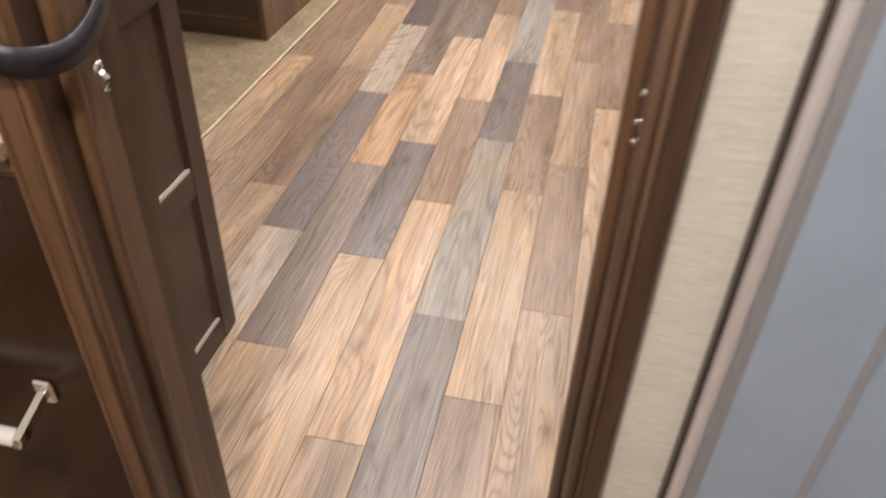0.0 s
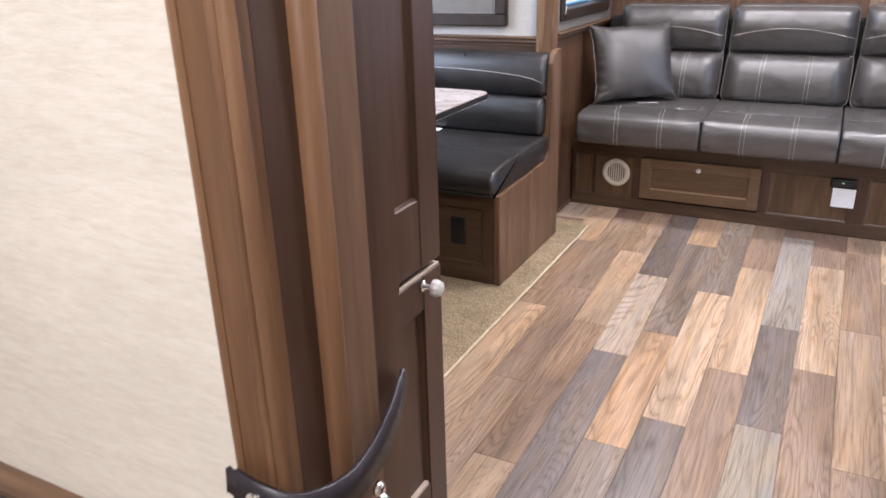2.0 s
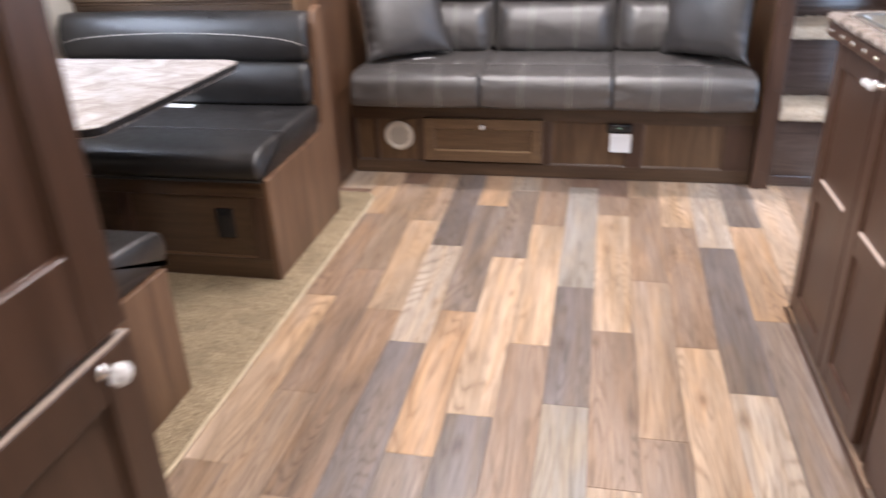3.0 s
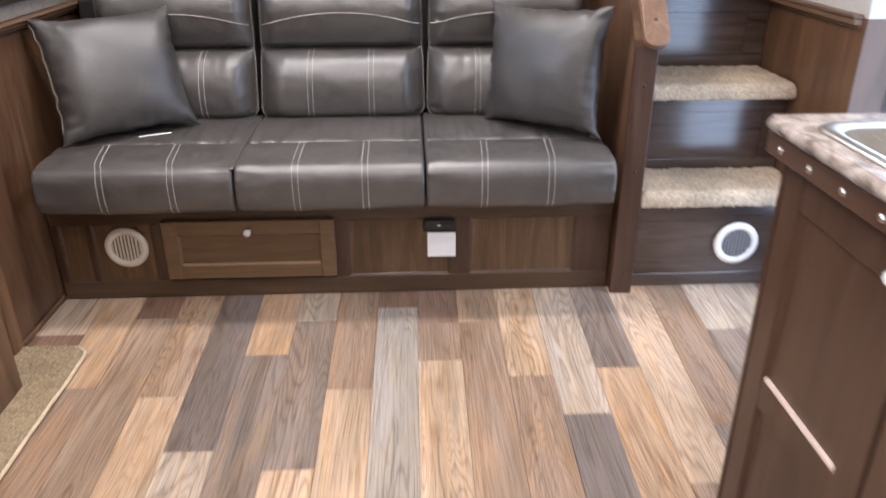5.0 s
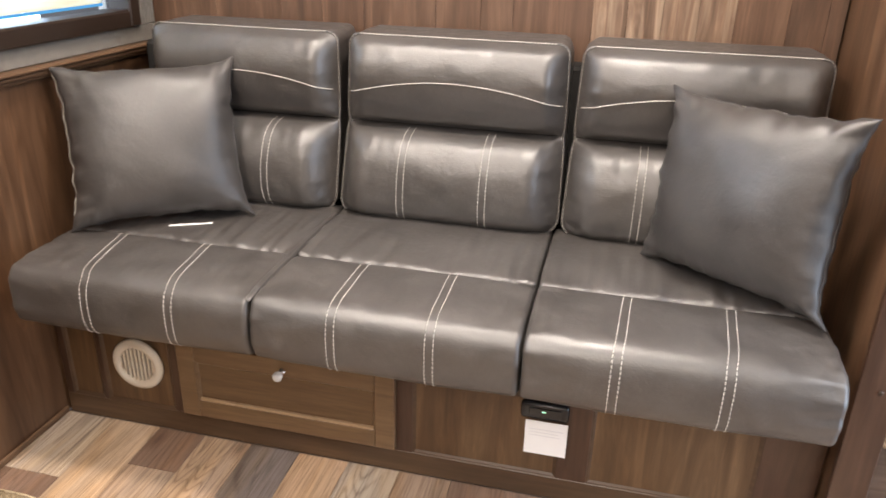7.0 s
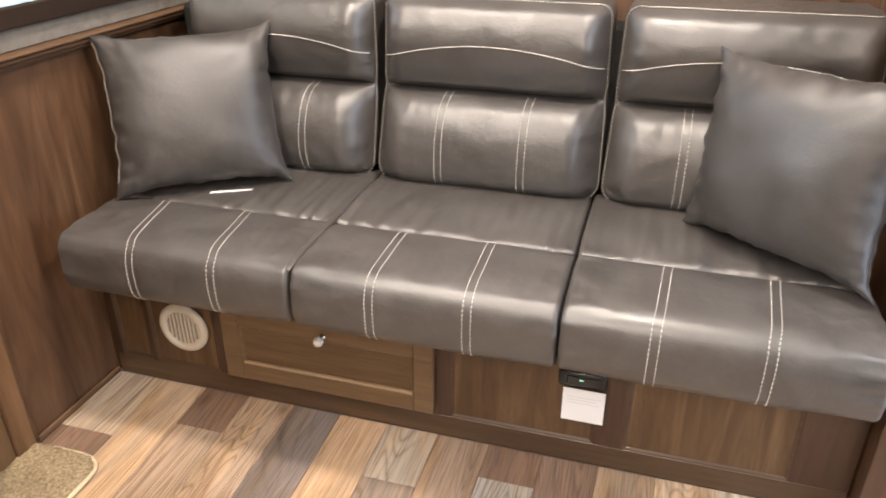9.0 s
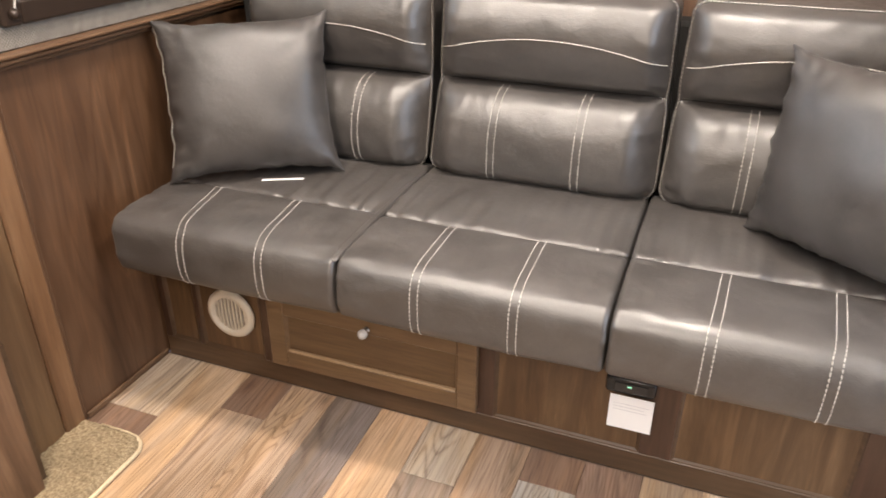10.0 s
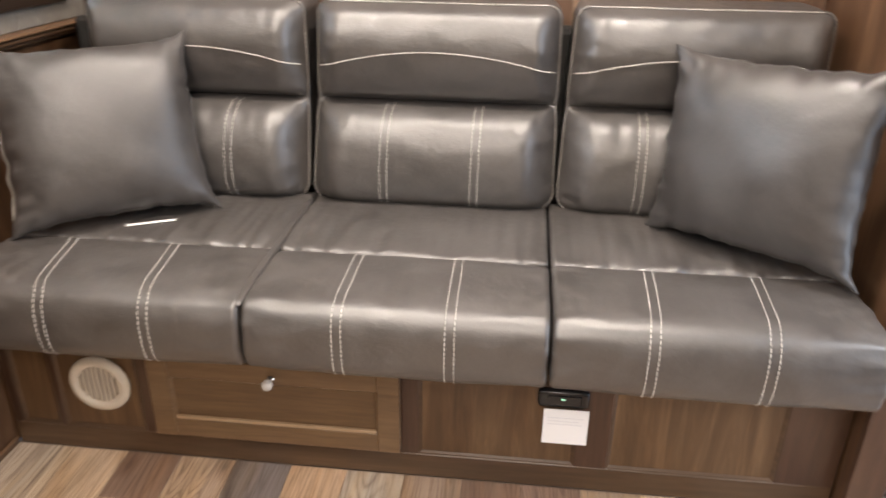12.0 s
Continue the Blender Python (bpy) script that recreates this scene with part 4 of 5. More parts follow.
        for y, grow in ((0.425, 0.0), (0.50, 0.003), (0.560, -0.006)):
            mid = (self.left[0] + self.right[0]) / 2
            ring = [bm.verts.new((v.co.x + (grow if v.co.x > mid else -grow), max(y, v.co.y + 0.006), v.co.z + (0.004 * (y - 0.42) / 0.14 if v.co.z > 0.95 else 0))) for v in edge]
            for i in range(len(edge) - 1):
                bm.faces.new((prev[i], prev[i + 1], ring[i + 1], ring[i]))
            prev = ring
        return bm


BACKS = [BackCushion((0.112, 0.126), (0.636, 0.641), 20.0), BackCushion((0.648, 0.674), (1.221, 1.212), 23.3), BackCushion((1.229, 1.246), (1.795, 1.782), 26.6)]
LUMBAR_LINES = [((0.286, 0.272), (0.476, 0.460)), ((0.838, 0.825), (1.042, 1.036)), ((1.406, 1.404), (1.600, 1.596))]
for bc, lines in zip(BACKS, LUMBAR_LINES):
    bk = part("back_cushion", bc.mesh(), LEATHER, sofa, "boxed charcoal leather back cushion", True)
    up, top, down = bc.rim()
    welt = [p + Vector((0, -0.0012, 0)) for p in up + top + down]
    part("welt", tube(welt, 0.0034, 7), LEATHER, bk, "", True)
    st = bmesh.new()
    for xt, xb in lines:
        for dx in (-0.0085, 0.0085):
            stitches(st, [bc.at(xb + (xt - xb) * q / 42 + dx, q, 0.0008) for q in np.arange(7, 43, 0.6)])
    l, r = bc.sides(0.82)
    w = r - l
    stitches(st, [bc.at(x, bc.find(0.818 + 0.048 * math.sin(math.pi * (x - l) / w) ** 0.8, 54), 0.0012) for x in np.linspace(l + 0.008, r - 0.008, 70)], 0.0070, 0.0020, 0.0013)
    stitches(st, [p + Vector((0, -0.0046, 0.0012)) for p in top], 0.0064, 0.0018, 0.0010)
    tagged(part("stitching", st, THREAD, bk, "pale double and arched stitching"), kind="stuff")
    fine = bmesh.new()
    for run in (up, down):
        stitches(fine, [p + Vector((0, -0.0046, 0)) for p in run], 0.0058, 0.0042, 0.0007)
    tagged(part("edge_stitching", fine, THREAD_DARK, bk, "fine pale edge stitching"), kind="stuff")

part("seam_tab", prism([(-0.163, 0.500), (-0.158, 0.506), (-0.120, 0.5125), (-0.02, 0.5165), (0.20, 0.5200), (0.33, 0.5180), (0.33, 0.500)], "x", 0.6445, 0.6565, 0.0030), LEATHER, sofa, "folded leather tab at the cushion gap", True)


def throw_pillow(center, u, v, size, label, seed, zip_side=False):
    u, v = Vector(u).normalized(), Vector(v)
    n = u.cross(v).normalized()
    v = n.cross(u).normalized()
    ob = thing("throw_pillow", center, label, "pillow", "pillows on the sofa")
    ob.matrix_world = Matrix.Translation(center) @ Matrix((u, v, n)).transposed().to_4x4()
    N = 52
    w, h = size

    def surf(a, b, side):
        e = (max(0, 1 - abs(a) ** 2.3) * max(0, 1 - abs(b) ** 2.3)) ** 0.52
        ear = (abs(a) * abs(b)) ** 9
        x = a * w / 2 * (1 - 0.105 * (1 - b ** 4) * a * a + 0.010 * ear)
        y = b * h / 2 * (1 - 0.105 * (1 - a ** 4) * b * b + 0.010 * ear)
        x += 0.006 * a ** 3 * noise.noise(Vector((seed, b * 6.5, a)))
        y += 0.006 * b ** 3 * noise.noise(Vector((a * 6.5, seed, b)))
        rim = 1 - e
        k = noise.noise(Vector((a * 1.7 + seed, b * 1.7, side))) * 0.007 * e
        pleat_a = math.exp(-((1 - abs(b)) / 0.16) ** 2) * noise.noise(Vector((a * 11 + seed, b * 1.5, side)))
        pleat_b = math.exp(-((1 - abs(a)) / 0.16) ** 2) * noise.noise(Vector((a * 1.5, b * 11 + seed, side + 4)))
        k += 0.013 * (pleat_a + pleat_b) * min(1, e * 2.6)
        fold = math.exp(-((abs(a) - abs(b)) / 0.10) ** 2) * min(1, abs(a * b) * 1.6) * e ** 0.3
        k += 0.010 * fold * noise.noise(Vector((a * 3.1 + seed, b * 3.1, side * 2.0)))
        sway = 0.012 * noise.noise(Vector((a * 1.6, b * 1.6, seed))) * rim
        sway += 0.016 * ear * noise.noise(Vector((a * 2.3 + seed, b * 2.3, 21)))
        return Vector((x, y, side * (0.002 + 0.074 * e) + k * side + sway))
    bm = bmesh.new()
    grid = {}
    for side in (1, -1):
        for i in range(N + 1):
            for j in range(N + 1):
                a, b = -math.cos(math.pi * i / N), -math.cos(math.pi * j / N)
                grid[side, i, j] = bm.verts.new(surf(a, b, side))
        for i in range(N):
            for j in range(N):
                bm.faces.new([grid[side, i + p, j + q] for p, q in ((0, 0), (1, 0), (1, 1), (0, 1))])
    bmesh.ops.remove_doubles(bm, verts=bm.verts, dist=0.0005)
    rim = [surf(-math.cos(math.pi * i / 40), -1, 1) for i in range(41)] + [surf(1, -math.cos(math.pi * i / 40), 1) for i in range(41)]
    rim += [surf(math.cos(math.pi * i / 40), 1, 1) for i in range(41)] + [surf(-1, math.cos(math.pi * i / 40), 1) for i in range(41)]
    local_part("cover", bm, PILLOW, ob, "", True)
    local_part("piping", tube([p - Vector((0, 0, 0.002)) for p in rim], 0.0014, 6), PILLOW, ob, "dark leather piping", True)
    if zip_side:
        line = [surf(-1, b, -1) + Vector((-0.004, 0, -0.001)) for b in np.linspace(-0.80, 0.90, 40)]
        local_part("zipper", tube(line, 0.0014, 6), THREAD_DARK, ob, "pale zipper along one edge", True)
    return ob


throw_pillow((0.247, 0.181, 0.708), (0.356, 0.210, 0.013), (-0.054, 0.1205, 0.359), (0.421, 0.392), "square charcoal leather throw pillow against the wainscot", 2.0, True)
throw_pillow((1.602, 0.154, 0.7175), (0.3225, -0.292, 0.018), (0.034, 0.050, 0.379), (0.443, 0.394), "square charcoal leather throw pillow against the stair partition", 7.0)
tag = thing("paper_tag", (0.35, 0.13, 0.5185), "small white paper tag lying under a pillow", "tag")
part("sheet", prism([(0.298, 0.124), (0.390, 0.168), (0.392, 0.159), (0.301, 0.113)], "z", 0.5195, 0.5205), CARD, tag)

# side window with fabric surround
setting("window_surround", box(-0.003, 0.006, -0.3175, Y_BACK - 0.02, 0.890, WZ0 - 0.02, 0.002), TWEED, "grey tweed fabric band around the window", "trim")
bm = box(-0.003, 0.006, -0.3175, WY0 - 0.022, WZ0 - 0.02, 1.75, 0.002)
add_box(bm, -0.003, 0.006, WY1 + 0.022, Y_BACK - 0.02, WZ0 - 0.02, 1.75, 0.002)
setting("window_surround_sides", bm, TWEED, "grey tweed fabric sides of the window", "trim")
w1 = thing("window_1", (-0.02, 0.13, WZ0), "side window in a dark bronze frame", "window", "", "structure")
bm = bmesh.new()
F = 0.046
for y0, y1, z0, z1 in ((WY0 - 0.02, WY0 + F - 0.02, WZ0 - 0.02, WZ1 + 0.02), (WY1 - F + 0.02, WY1 + 0.02, WZ0 - 0.02, WZ1 + 0.02),
                       (WY0 + F - 0.02, WY1 - F + 0.02, WZ0 - 0.02, WZ0 + F - 0.02), (WY0 + F - 0.02, WY1 - F + 0.02, WZ1 - F + 0.02, WZ1 + 0.02)):
    add_box(bm, -0.060, 0.020, y0, y1, z0, z1, 0.005)
part("window_frame", bm, BRONZE, w1)
pane = part("pane", box(-0.045, -0.041, WY0 + 0.01, WY1 - 0.01, WZ0 + 0.01, WZ1 - 0.01), GLASS, w1)
pane.visible_shadow = False
part("latch", lathe([(0.011, 0), (0.011, 0.006), (0.007, 0.012), (0.003, 0.014)], (0.020, WY0 + 0.004, WZ0 + 0.004), "x", 14), BRONZE, w1, "round bronze latch", True)
part("pull_cord", tube([(0.026, WY0 + 0.004, WZ0 + 0.006), (0.024, WY0 + 0.018, WZ0 + 0.045)], 0.0015, 6), THREAD, w1, "thin pull cord")
part("screw", lathe([(0.005, 0), (0.004, 0.003)], (0.020, WY0 + 0.002, WZ0 + 0.09), "x", 10), SCREW, w1)
# paper still taped inside the glass
pp = thing("protective_paper", (-0.038, 0.1, 1.0), "crumpled tan protective paper taped to the window glass", "paper")
bm = bmesh.new()
rows = []
for i in range(25):
    y = -0.185 + 0.62 * i / 24
    lower = 0.997 + 0.010 * noise.noise(Vector((i * 0.9, 0, 0))) + (0.006 if i < 2 else 0)
    if i == 0:
        edge = lambda z: 0.012 * noise.noise(Vector((z * 28, 3, 0))) + 0.006 * noise.noise(Vector((z * 90, 1, 0)))
    else:
        edge = lambda z: 0.0
    rows.append([bm.verts.new((-0.036 + 0.004 * noise.noise(Vector((y * 9, z * 9, 1))), y + edge(z), z)) for z in np.linspace(lower, 1.35, 30)])
for a, b in zip(rows, rows[1:]):
    for j in range(29):
        bm.faces.new((a[j], b[j], b[j + 1], a[j + 1]))
bmesh.ops.solidify(bm, geom=list(bm.faces), thickness=0.001)
part("sheet", bm, TAPE, pp, "", True)
part("tape", box(-0.033, -0.031, -0.165, 0.43, 0.993, 1.000), BLUE, pp, "blue tape along its lower edge")

# ---- things: stairs ----


def shag(bm, x0, x1, y0, y1, z0, z1, step=0.008, amp=0.006, round_r=0.02, seed=0.0, corner=0.0):
    """A pile slab with a tufted top and rounded rims."""
    nx, ny = max(4, round((x1 - x0) / step)), max(4, round((y1 - y0) / step))
    g = []
    for i in range(nx + 1):
        row = []
        for j in range(ny + 1):
            x, y = x0 + (x1 - x0) * i / nx, y0 + (y1 - y0) * j / ny
            d = min(x - x0, x1 - x, y - y0, y1 - y)
            t = min(1, d / round_r)
            z = z1 - round_r * 0.8 * (1 - math.sqrt(max(0, 1 - (1 - t) ** 2)))
            a = amp * (noise.noise(Vector((x * 95 + seed, y * 95, 0))) + 0.7 * noise.noise(Vector((x * 38, y * 38 + seed, 3))))
            ox = 0.5 * amp * noise.noise(Vector((x * 120, y * 120, seed)))
            oy = 0.7 * amp * noise.noise(Vector((x * 120, y * 120, seed + 9)))
            if corner and x > x1 - corner and y > y1 - corner:
                vx, vy = x - x1 + corner, y - y1 + corner
                f = max(vx, vy) / max(1e-6, math.hypot(vx, vy))
                x, y = x1 - corner + vx * f, y1 - corner + vy * f
            row.append(bm.verts.new((x + ox, y + oy, z + a)))
        g.append(row)
    for i in range(nx):
        for j in range(ny):
            bm.faces.new((g[i][j], g[i + 1][j], g[i + 1][j + 1], g[i][j + 1]))
    rim = [g[i][0] for i in range(nx + 1)] + [g[nx][j] for j in range(1, ny + 1)] + [g[i][ny] for i in range(nx - 1, -1, -1)] + [g[0][j] for j in range(ny - 1, 0, -1)]
    prev = rim
    levels = 4
    for k in range(1, levels + 1):
        ring = []
        for v in rim:
            z = v.co.z + (z0 - v.co.z) * k / levels
            w = amp * (1.0 if k < levels else 1.6)
            ring.append(bm.verts.new((v.co.x + w * 0.5 * noise.noise(Vector((v.co.x * 130, v.co.y * 130, z * 160))),
                                      v.co.y - w * 0.6 * (0.4 + noise.noise(Vector((v.co.x * 150, 5, z * 150)))) * (1 if v.co.y < y0 + 0.02 else 0),
                                      z + (amp * 0.9 * noise.noise(Vector((v.co.x * 140, v.co.y * 140, 4))) if k == levels and v.co.y < y0 + 0.02 else 0))))
        n = len(rim)
        for i in range(n):
            bm.faces.new((prev[i], prev[(i + 1) % n], ring[(i + 1) % n], ring[i]))
        prev = ring
    bm.faces.new(prev[::-1])
    return bm


stairs = thing("stairs", (2.17, 0.3, 0), "dark glossy wooden stairs with shaggy beige carpeted treads", "stairs")
SX0, SX1 = 1.902, X_RIGHT - 0.002
RISERS = [(0.0, 0.0, 0.298), (0.205, 0.340, 0.608), (0.455, 0.650, 0.898), (0.72, 0.940, 1.22)]
for y, z0, z1 in RISERS:
    r = part("riser", box(SX0, SX1, y + 0.008, y + 0.03, z0, z1), STAIR, stairs, "dark glossy wooden riser")
    part("riser_rail", box(SX0, SX1, y, y + 0.008, z1 - 0.058, z1, 0.0015), STAIR, r)
    part("riser_rail", box(SX0, SX1, y, y + 0.008, z0, z0 + 0.045, 0.0015), STAIR, r)
    part("riser_stile", box(SX1 - 0.075, SX1, y, y + 0.008, z0 + 0.045, z1 - 0.058, 0.0015), STAIR, r)
for k, (y0, y1, z0, z1) in enumerate(((-0.034, 0.207, 0.306, 0.355), (0.155, 0.457, 0.608, 0.655), (0.415, 0.722, 0.898, 0.945))):
    t = part("tread", box(SX0, SX1, y0 + 0.03, y1, z0 - 0.018, z0 + 0.002), STAIR, stairs)
    part("tread_carpet", shag(bmesh.new(), SX0 + 0.004, SX1 - 0.004, y0, y1, z0 - 0.004, z1, 0.0065, 0.0065, 0.022, 4.0 * k), CARPET_STAIR, t, "shaggy beige carpet", True)
part("upper_floor", box(SX0, SX1, 0.75, 2.1, 1.16, 1.24), CARPET_STAIR, stairs, "carpeted floor of the raised room")

pt = thing("stair_partition", (1.865, 0.2, 0), "brown wooden partition with a slanted handrail between sofa and stairs", "partition")
slope = (1.10 - 0.815) / 0.24
zt = 0.80
part("panel", prism([(-0.036, 0.001), (Y_BACK + 0.08, 0.001), (Y_BACK + 0.08, zt + slope * (Y_BACK + 0.116)), (-0.036, zt + slope * 0.01)], "x", 1.834, 1.894), PANEL, pt)
part("front_board", prism([(-0.052, 0.001), (-0.036, 0.001), (-0.036, zt + 0.034), (-0.052, zt + 0.014)], "x", 1.829, 1.899, 0.002), CAB, pt, "dark wooden front board")
for z in (0.075, 0.432, 0.70):
    part("screw", lathe([(0.0055, -0.0), (0.0055, -0.002), (0.003, -0.0035)], (1.868, -0.052, z), "y", 10), SCREW, pt, "dark screw head")
L, W2, TH = 0.90, 0.037, 0.022
dirv = Vector((0, 1, slope)).normalized()
upv = Vector((0, -dirv.z, dirv.y))
bm = bmesh.new()
org = Vector((1.874, -0.1055, 0.8155))
outl = [(-W2, L)] + [(-W2 * math.cos(a), -0.030 * math.sin(a) + 0.03) for a in np.linspace(0, math.pi, 11)] + [(W2, L)]
lo_v = [bm.verts.new(org + Vector((p, 0, 0)) + dirv * q) for p, q in outl]
hi_v = [bm.verts.new(org + Vector((p, 0, 0)) + dirv * q + upv * TH) for p, q in outl]
bm.faces.new(lo_v)
bm.faces.new(hi_v[::-1])
for i in range(len(outl)):
    bm.faces.new((lo_v[i], hi_v[i], hi_v[(i + 1) % len(outl)], lo_v[(i + 1) % len(outl)]))
bmesh.ops.bevel(bm, geom=list(bm.edges), offset=0.003, segments=2, affect="EDGES", profile=0.5)
cap = part("handrail", bm, HANDRAIL, pt, "lighter wooden handrail with a rounded end")
sc = org + dirv * 0.085 + upv * (TH + 0.0005)
bm = bmesh.new()
bmesh.ops.create_uvsphere(bm, u_segments=10, v_segments=6, radius=0.0055, matrix=Matrix.Translation(sc))
part("screw", bm, SCREW, cap, "dark screw head", True)

# ---- things: dinette ----
CARPET_Z = 0.022
cp = thing("carpet", (-0.4, -1.4, 0), "beige shag carpet over the slide-out floor with a bound edge", "carpet")
part("surface", shag(bmesh.new(), SX + 0.004, 0.208, -2.525, -0.312, 0.001, CARPET_Z, 0.0095, 0.0060, 0.018, 1.0, 0.06), CARPET, cp, "", True)
part("binding", tube([(0.209 + 0.003 * noise.noise(Vector((0, y * 9, 0))), y, 0.007) for y in np.linspace(-2.52, -0.372, 60)]
                     + [(0.205, -0.348, 0.007), (0.192, -0.328, 0.007), (0.168, -0.315, 0.007), (0.140, -0.311, 0.007), (0.06, -0.311, 0.007)], 0.0055, 6), BINDING, cp, "pale bound edge", True)


def bench(front, s, label):
    """A dinette bench; s is +1 when its back lies towards +y."""
    ob = thing("dinette_bench", (-0.43, front + s * 0.3, CARPET_Z), label, "bench", "dinette benches")
    Y = lambda d: front + s * d
    pts = [(0.0, CARPET_Z), (0.0, 0.388), (0.505, 0.400), (0.535, 0.43), (0.555, 0.800), (0.575, 0.838), (0.61, 0.852), (0.655, 0.852), (0.655, CARPET_Z)]
    part("end_panel", prism([(Y(d), z) for d, z in pts], "x", 0.088, 0.112, 0.003), PANEL_LIT, ob, "wooden end panel in a lighter, lit tone")
    y0, y1 = sorted((Y(0.012), Y(0.68)))
    part("body", box(SX + 0.01, 0.088, y0, y1, CARPET_Z, 0.375), CAB_X, ob)
    f = "y-" if s > 0 else "y+"
    fr = part("front_rail", fbox(f, Y(0.012), SX + 0.01, 0.088, 0.325, 0.385, 0, 0.010, 0.002), CAB_X, ob)
    part("front_rail", fbox(f, Y(0.012), SX + 0.01, 0.088, CARPET_Z, 0.098, 0, 0.010, 0.002), CAB_X, ob)
    part("front_rail_bead", fbox(f, Y(0.012), SX + 0.01, 0.036, 0.098, 0.106, 0, 0.007, 0.002), TRIM_X, ob)
    for a0, a1 in ((0.036, 0.088), (-0.46, -0.41), (SX + 0.01, SX + 0.06)):
        part("front_stile", fbox(f, Y(0.012), a0, a1, 0.097, 0.326, 0, 0.0096, 0.002), CAB, ob)
    seat_o = [(0.03, 0.388), (-0.025, 0.398), (-0.042, 0.430), (-0.030, 0.468), (0.02, 0.488), (0.12, 0.497), (0.180, 0.498), (0.20, 0.494), (0.220, 0.498),
              (0.36, 0.502), (0.52, 0.500), (0.58, 0.48), (0.58, 0.40)]
    r = Roll(SX + 0.015, 0.100, [(Y(d), z) for d, z in seat_o], 0.010, 0.003, 0.002, 60 + front)
    part("seat_cushion", r.mesh(40), LEATHER_B, ob, "black leather seat cushion", True)
    low = [(0.520, 0.502), (0.492, 0.530), (0.488, 0.590), (0.508, 0.648), (0.540, 0.662), (0.60, 0.64), (0.62, 0.56), (0.60, 0.51)]
    r = Roll(SX + 0.015, 0.086, [(Y(d), z) for d, z in low], 0.025, 0.004, 0.003, 70 + front)
    part("back_cushion", r.mesh(36), LEATHER_B, ob, "black leather lower back cushion", True)
    up = [(0.555, 0.662), (0.522, 0.680), (0.512, 0.725), (0.522, 0.785), (0.550, 0.828), (0.59, 0.838), (0.65, 0.82), (0.66, 0.74), (0.64, 0.67)]
    r = Roll(SX + 0.015, 0.086, [(Y(d), z) for d, z in up], 0.022, 0.004, 0.003, 80 + front)
    hb = part("head_cushion", r.mesh(36), LEATHER_B, ob, "black leather upper back cushion", True)
    st = bmesh.new()
    w = 0.086 - SX - 0.015
    stitches(st, [r.at(x, r.find(0.700 + 0.070 * math.sin(math.pi * (x - SX - 0.015) / w) ** 0.28, 3, 20), 0.001) for x in np.linspace(SX + 0.04, 0.082, 70)], 0.008, 0.003, 0.0018)
    tagged(part("stitching", st, THREAD, hb, "pale arched stitching"), kind="stuff")
    return ob


bench(-1.180, 1, "black leather dinette bench with a wooden base beside the side wall")
bench(-1.810, -1, "black leather dinette bench with a wooden base beside the pantry")
ou = thing("power_outlet", (-0.066, -1.18, 0.226), "black plastic outlet on the dinette bench front", "outlet")
part("plate", box(-0.098, -0.036, -1.176, -1.166, 0.172, 0.280, 0.003), BLACK, ou)
part("socket_face", box(-0.084, -0.050, -1.179, -1.175, 0.190, 0.262, 0.002), BLACK, ou)
tb = thing("dinette_table", (-0.45, -1.48, CARPET_Z), "dinette table with a marbled laminate top on a metal pedestal", "table")


def rounded(x0, x1, y0, y1, r, n=6):
    out = []
    for cx, cy, a0 in ((x1 - r, y1 - r, 0), (x0 + r, y1 - r, 90), (x0 + r, y0 + r, 180), (x1 - r, y0 + r, 270)):
        out += [(cx + r * math.cos(radians(a0 + 90 * i / n)), cy + r * math.sin(radians(a0 + 90 * i / n))) for i in range(n + 1)]
    return out


part("tabletop", prism(rounded(SX + 0.02, 0.045, -1.865, -1.100, 0.05), "z", 0.738, 0.762, 0.003), TABLE, tb, "marbled grey-brown laminate top")
part("edge_band", prism(rounded(SX + 0.019, 0.047, -1.867, -1.098, 0.051), "z", 0.741, 0.759), BLACK, tb, "dark edge band")
part("pedestal", lathe([(0.10, CARPET_Z), (0.10, 0.04), (0.03, 0.06), (0.03, 0.70), (0.09, 0.72), (0.09, 0.738)], (-0.46, -1.48, 0), "z", 20), NICKEL, tb, "metal pedestal", True)
tg = thing("paper_tag", (-0.43, -0.71, 0.50), "small white paper tag on the bench seat", "tag")
part("sheet", prism([(-0.485, -0.735), (-0.372, -0.742), (-0.376, -0.692), (-0.488, -0.688)], "z", 0.5050, 0.5060), CARD, tg)

# ---- things: pantry and doorway strap ----
pa = thing("pantry_cabinet", (0.43, -2.93, 0), "tall dark brown pantry cabinet with framed doors", "cabinet")
PX, PY0, PY1 = 0.648, -3.176, -2.690
part("body", box(0.212, PX, PY0, PY1, 0.001, CEIL - 0.002, 0.002), CAB, pa)
shaker("door", "x+", PX, PY0 + 0.025, PY1 - 0.006, 0.004, 0.800, pa, (CAB, CAB), (0.402,), 0.020, 0.056, "framed lower cabinet door", (0, 1))
dl = [c for c in pa.children if c.name.startswith("door")][0]
knob("x+", PX + 0.020, PY1 - 0.064, 0.785, dl, 0.0135)
# Thin pale strip: the light caught by the door top, put into colour.
part("top_edge", box(PX + 0.002, PX + 0.018, PY0 + 0.028, PY1 - 0.009, 0.7995, 0.8025), LEDGE, dl, "pale painted highlight along the door top")
shaker("door", "x+", PX, PY0 + 0.025, PY1 - 0.006, 0.812, 1.98, pa, (CAB, CAB), (), 0.020, 0.060, "framed upper cabinet door", (), 0.0022, None, 0.105)

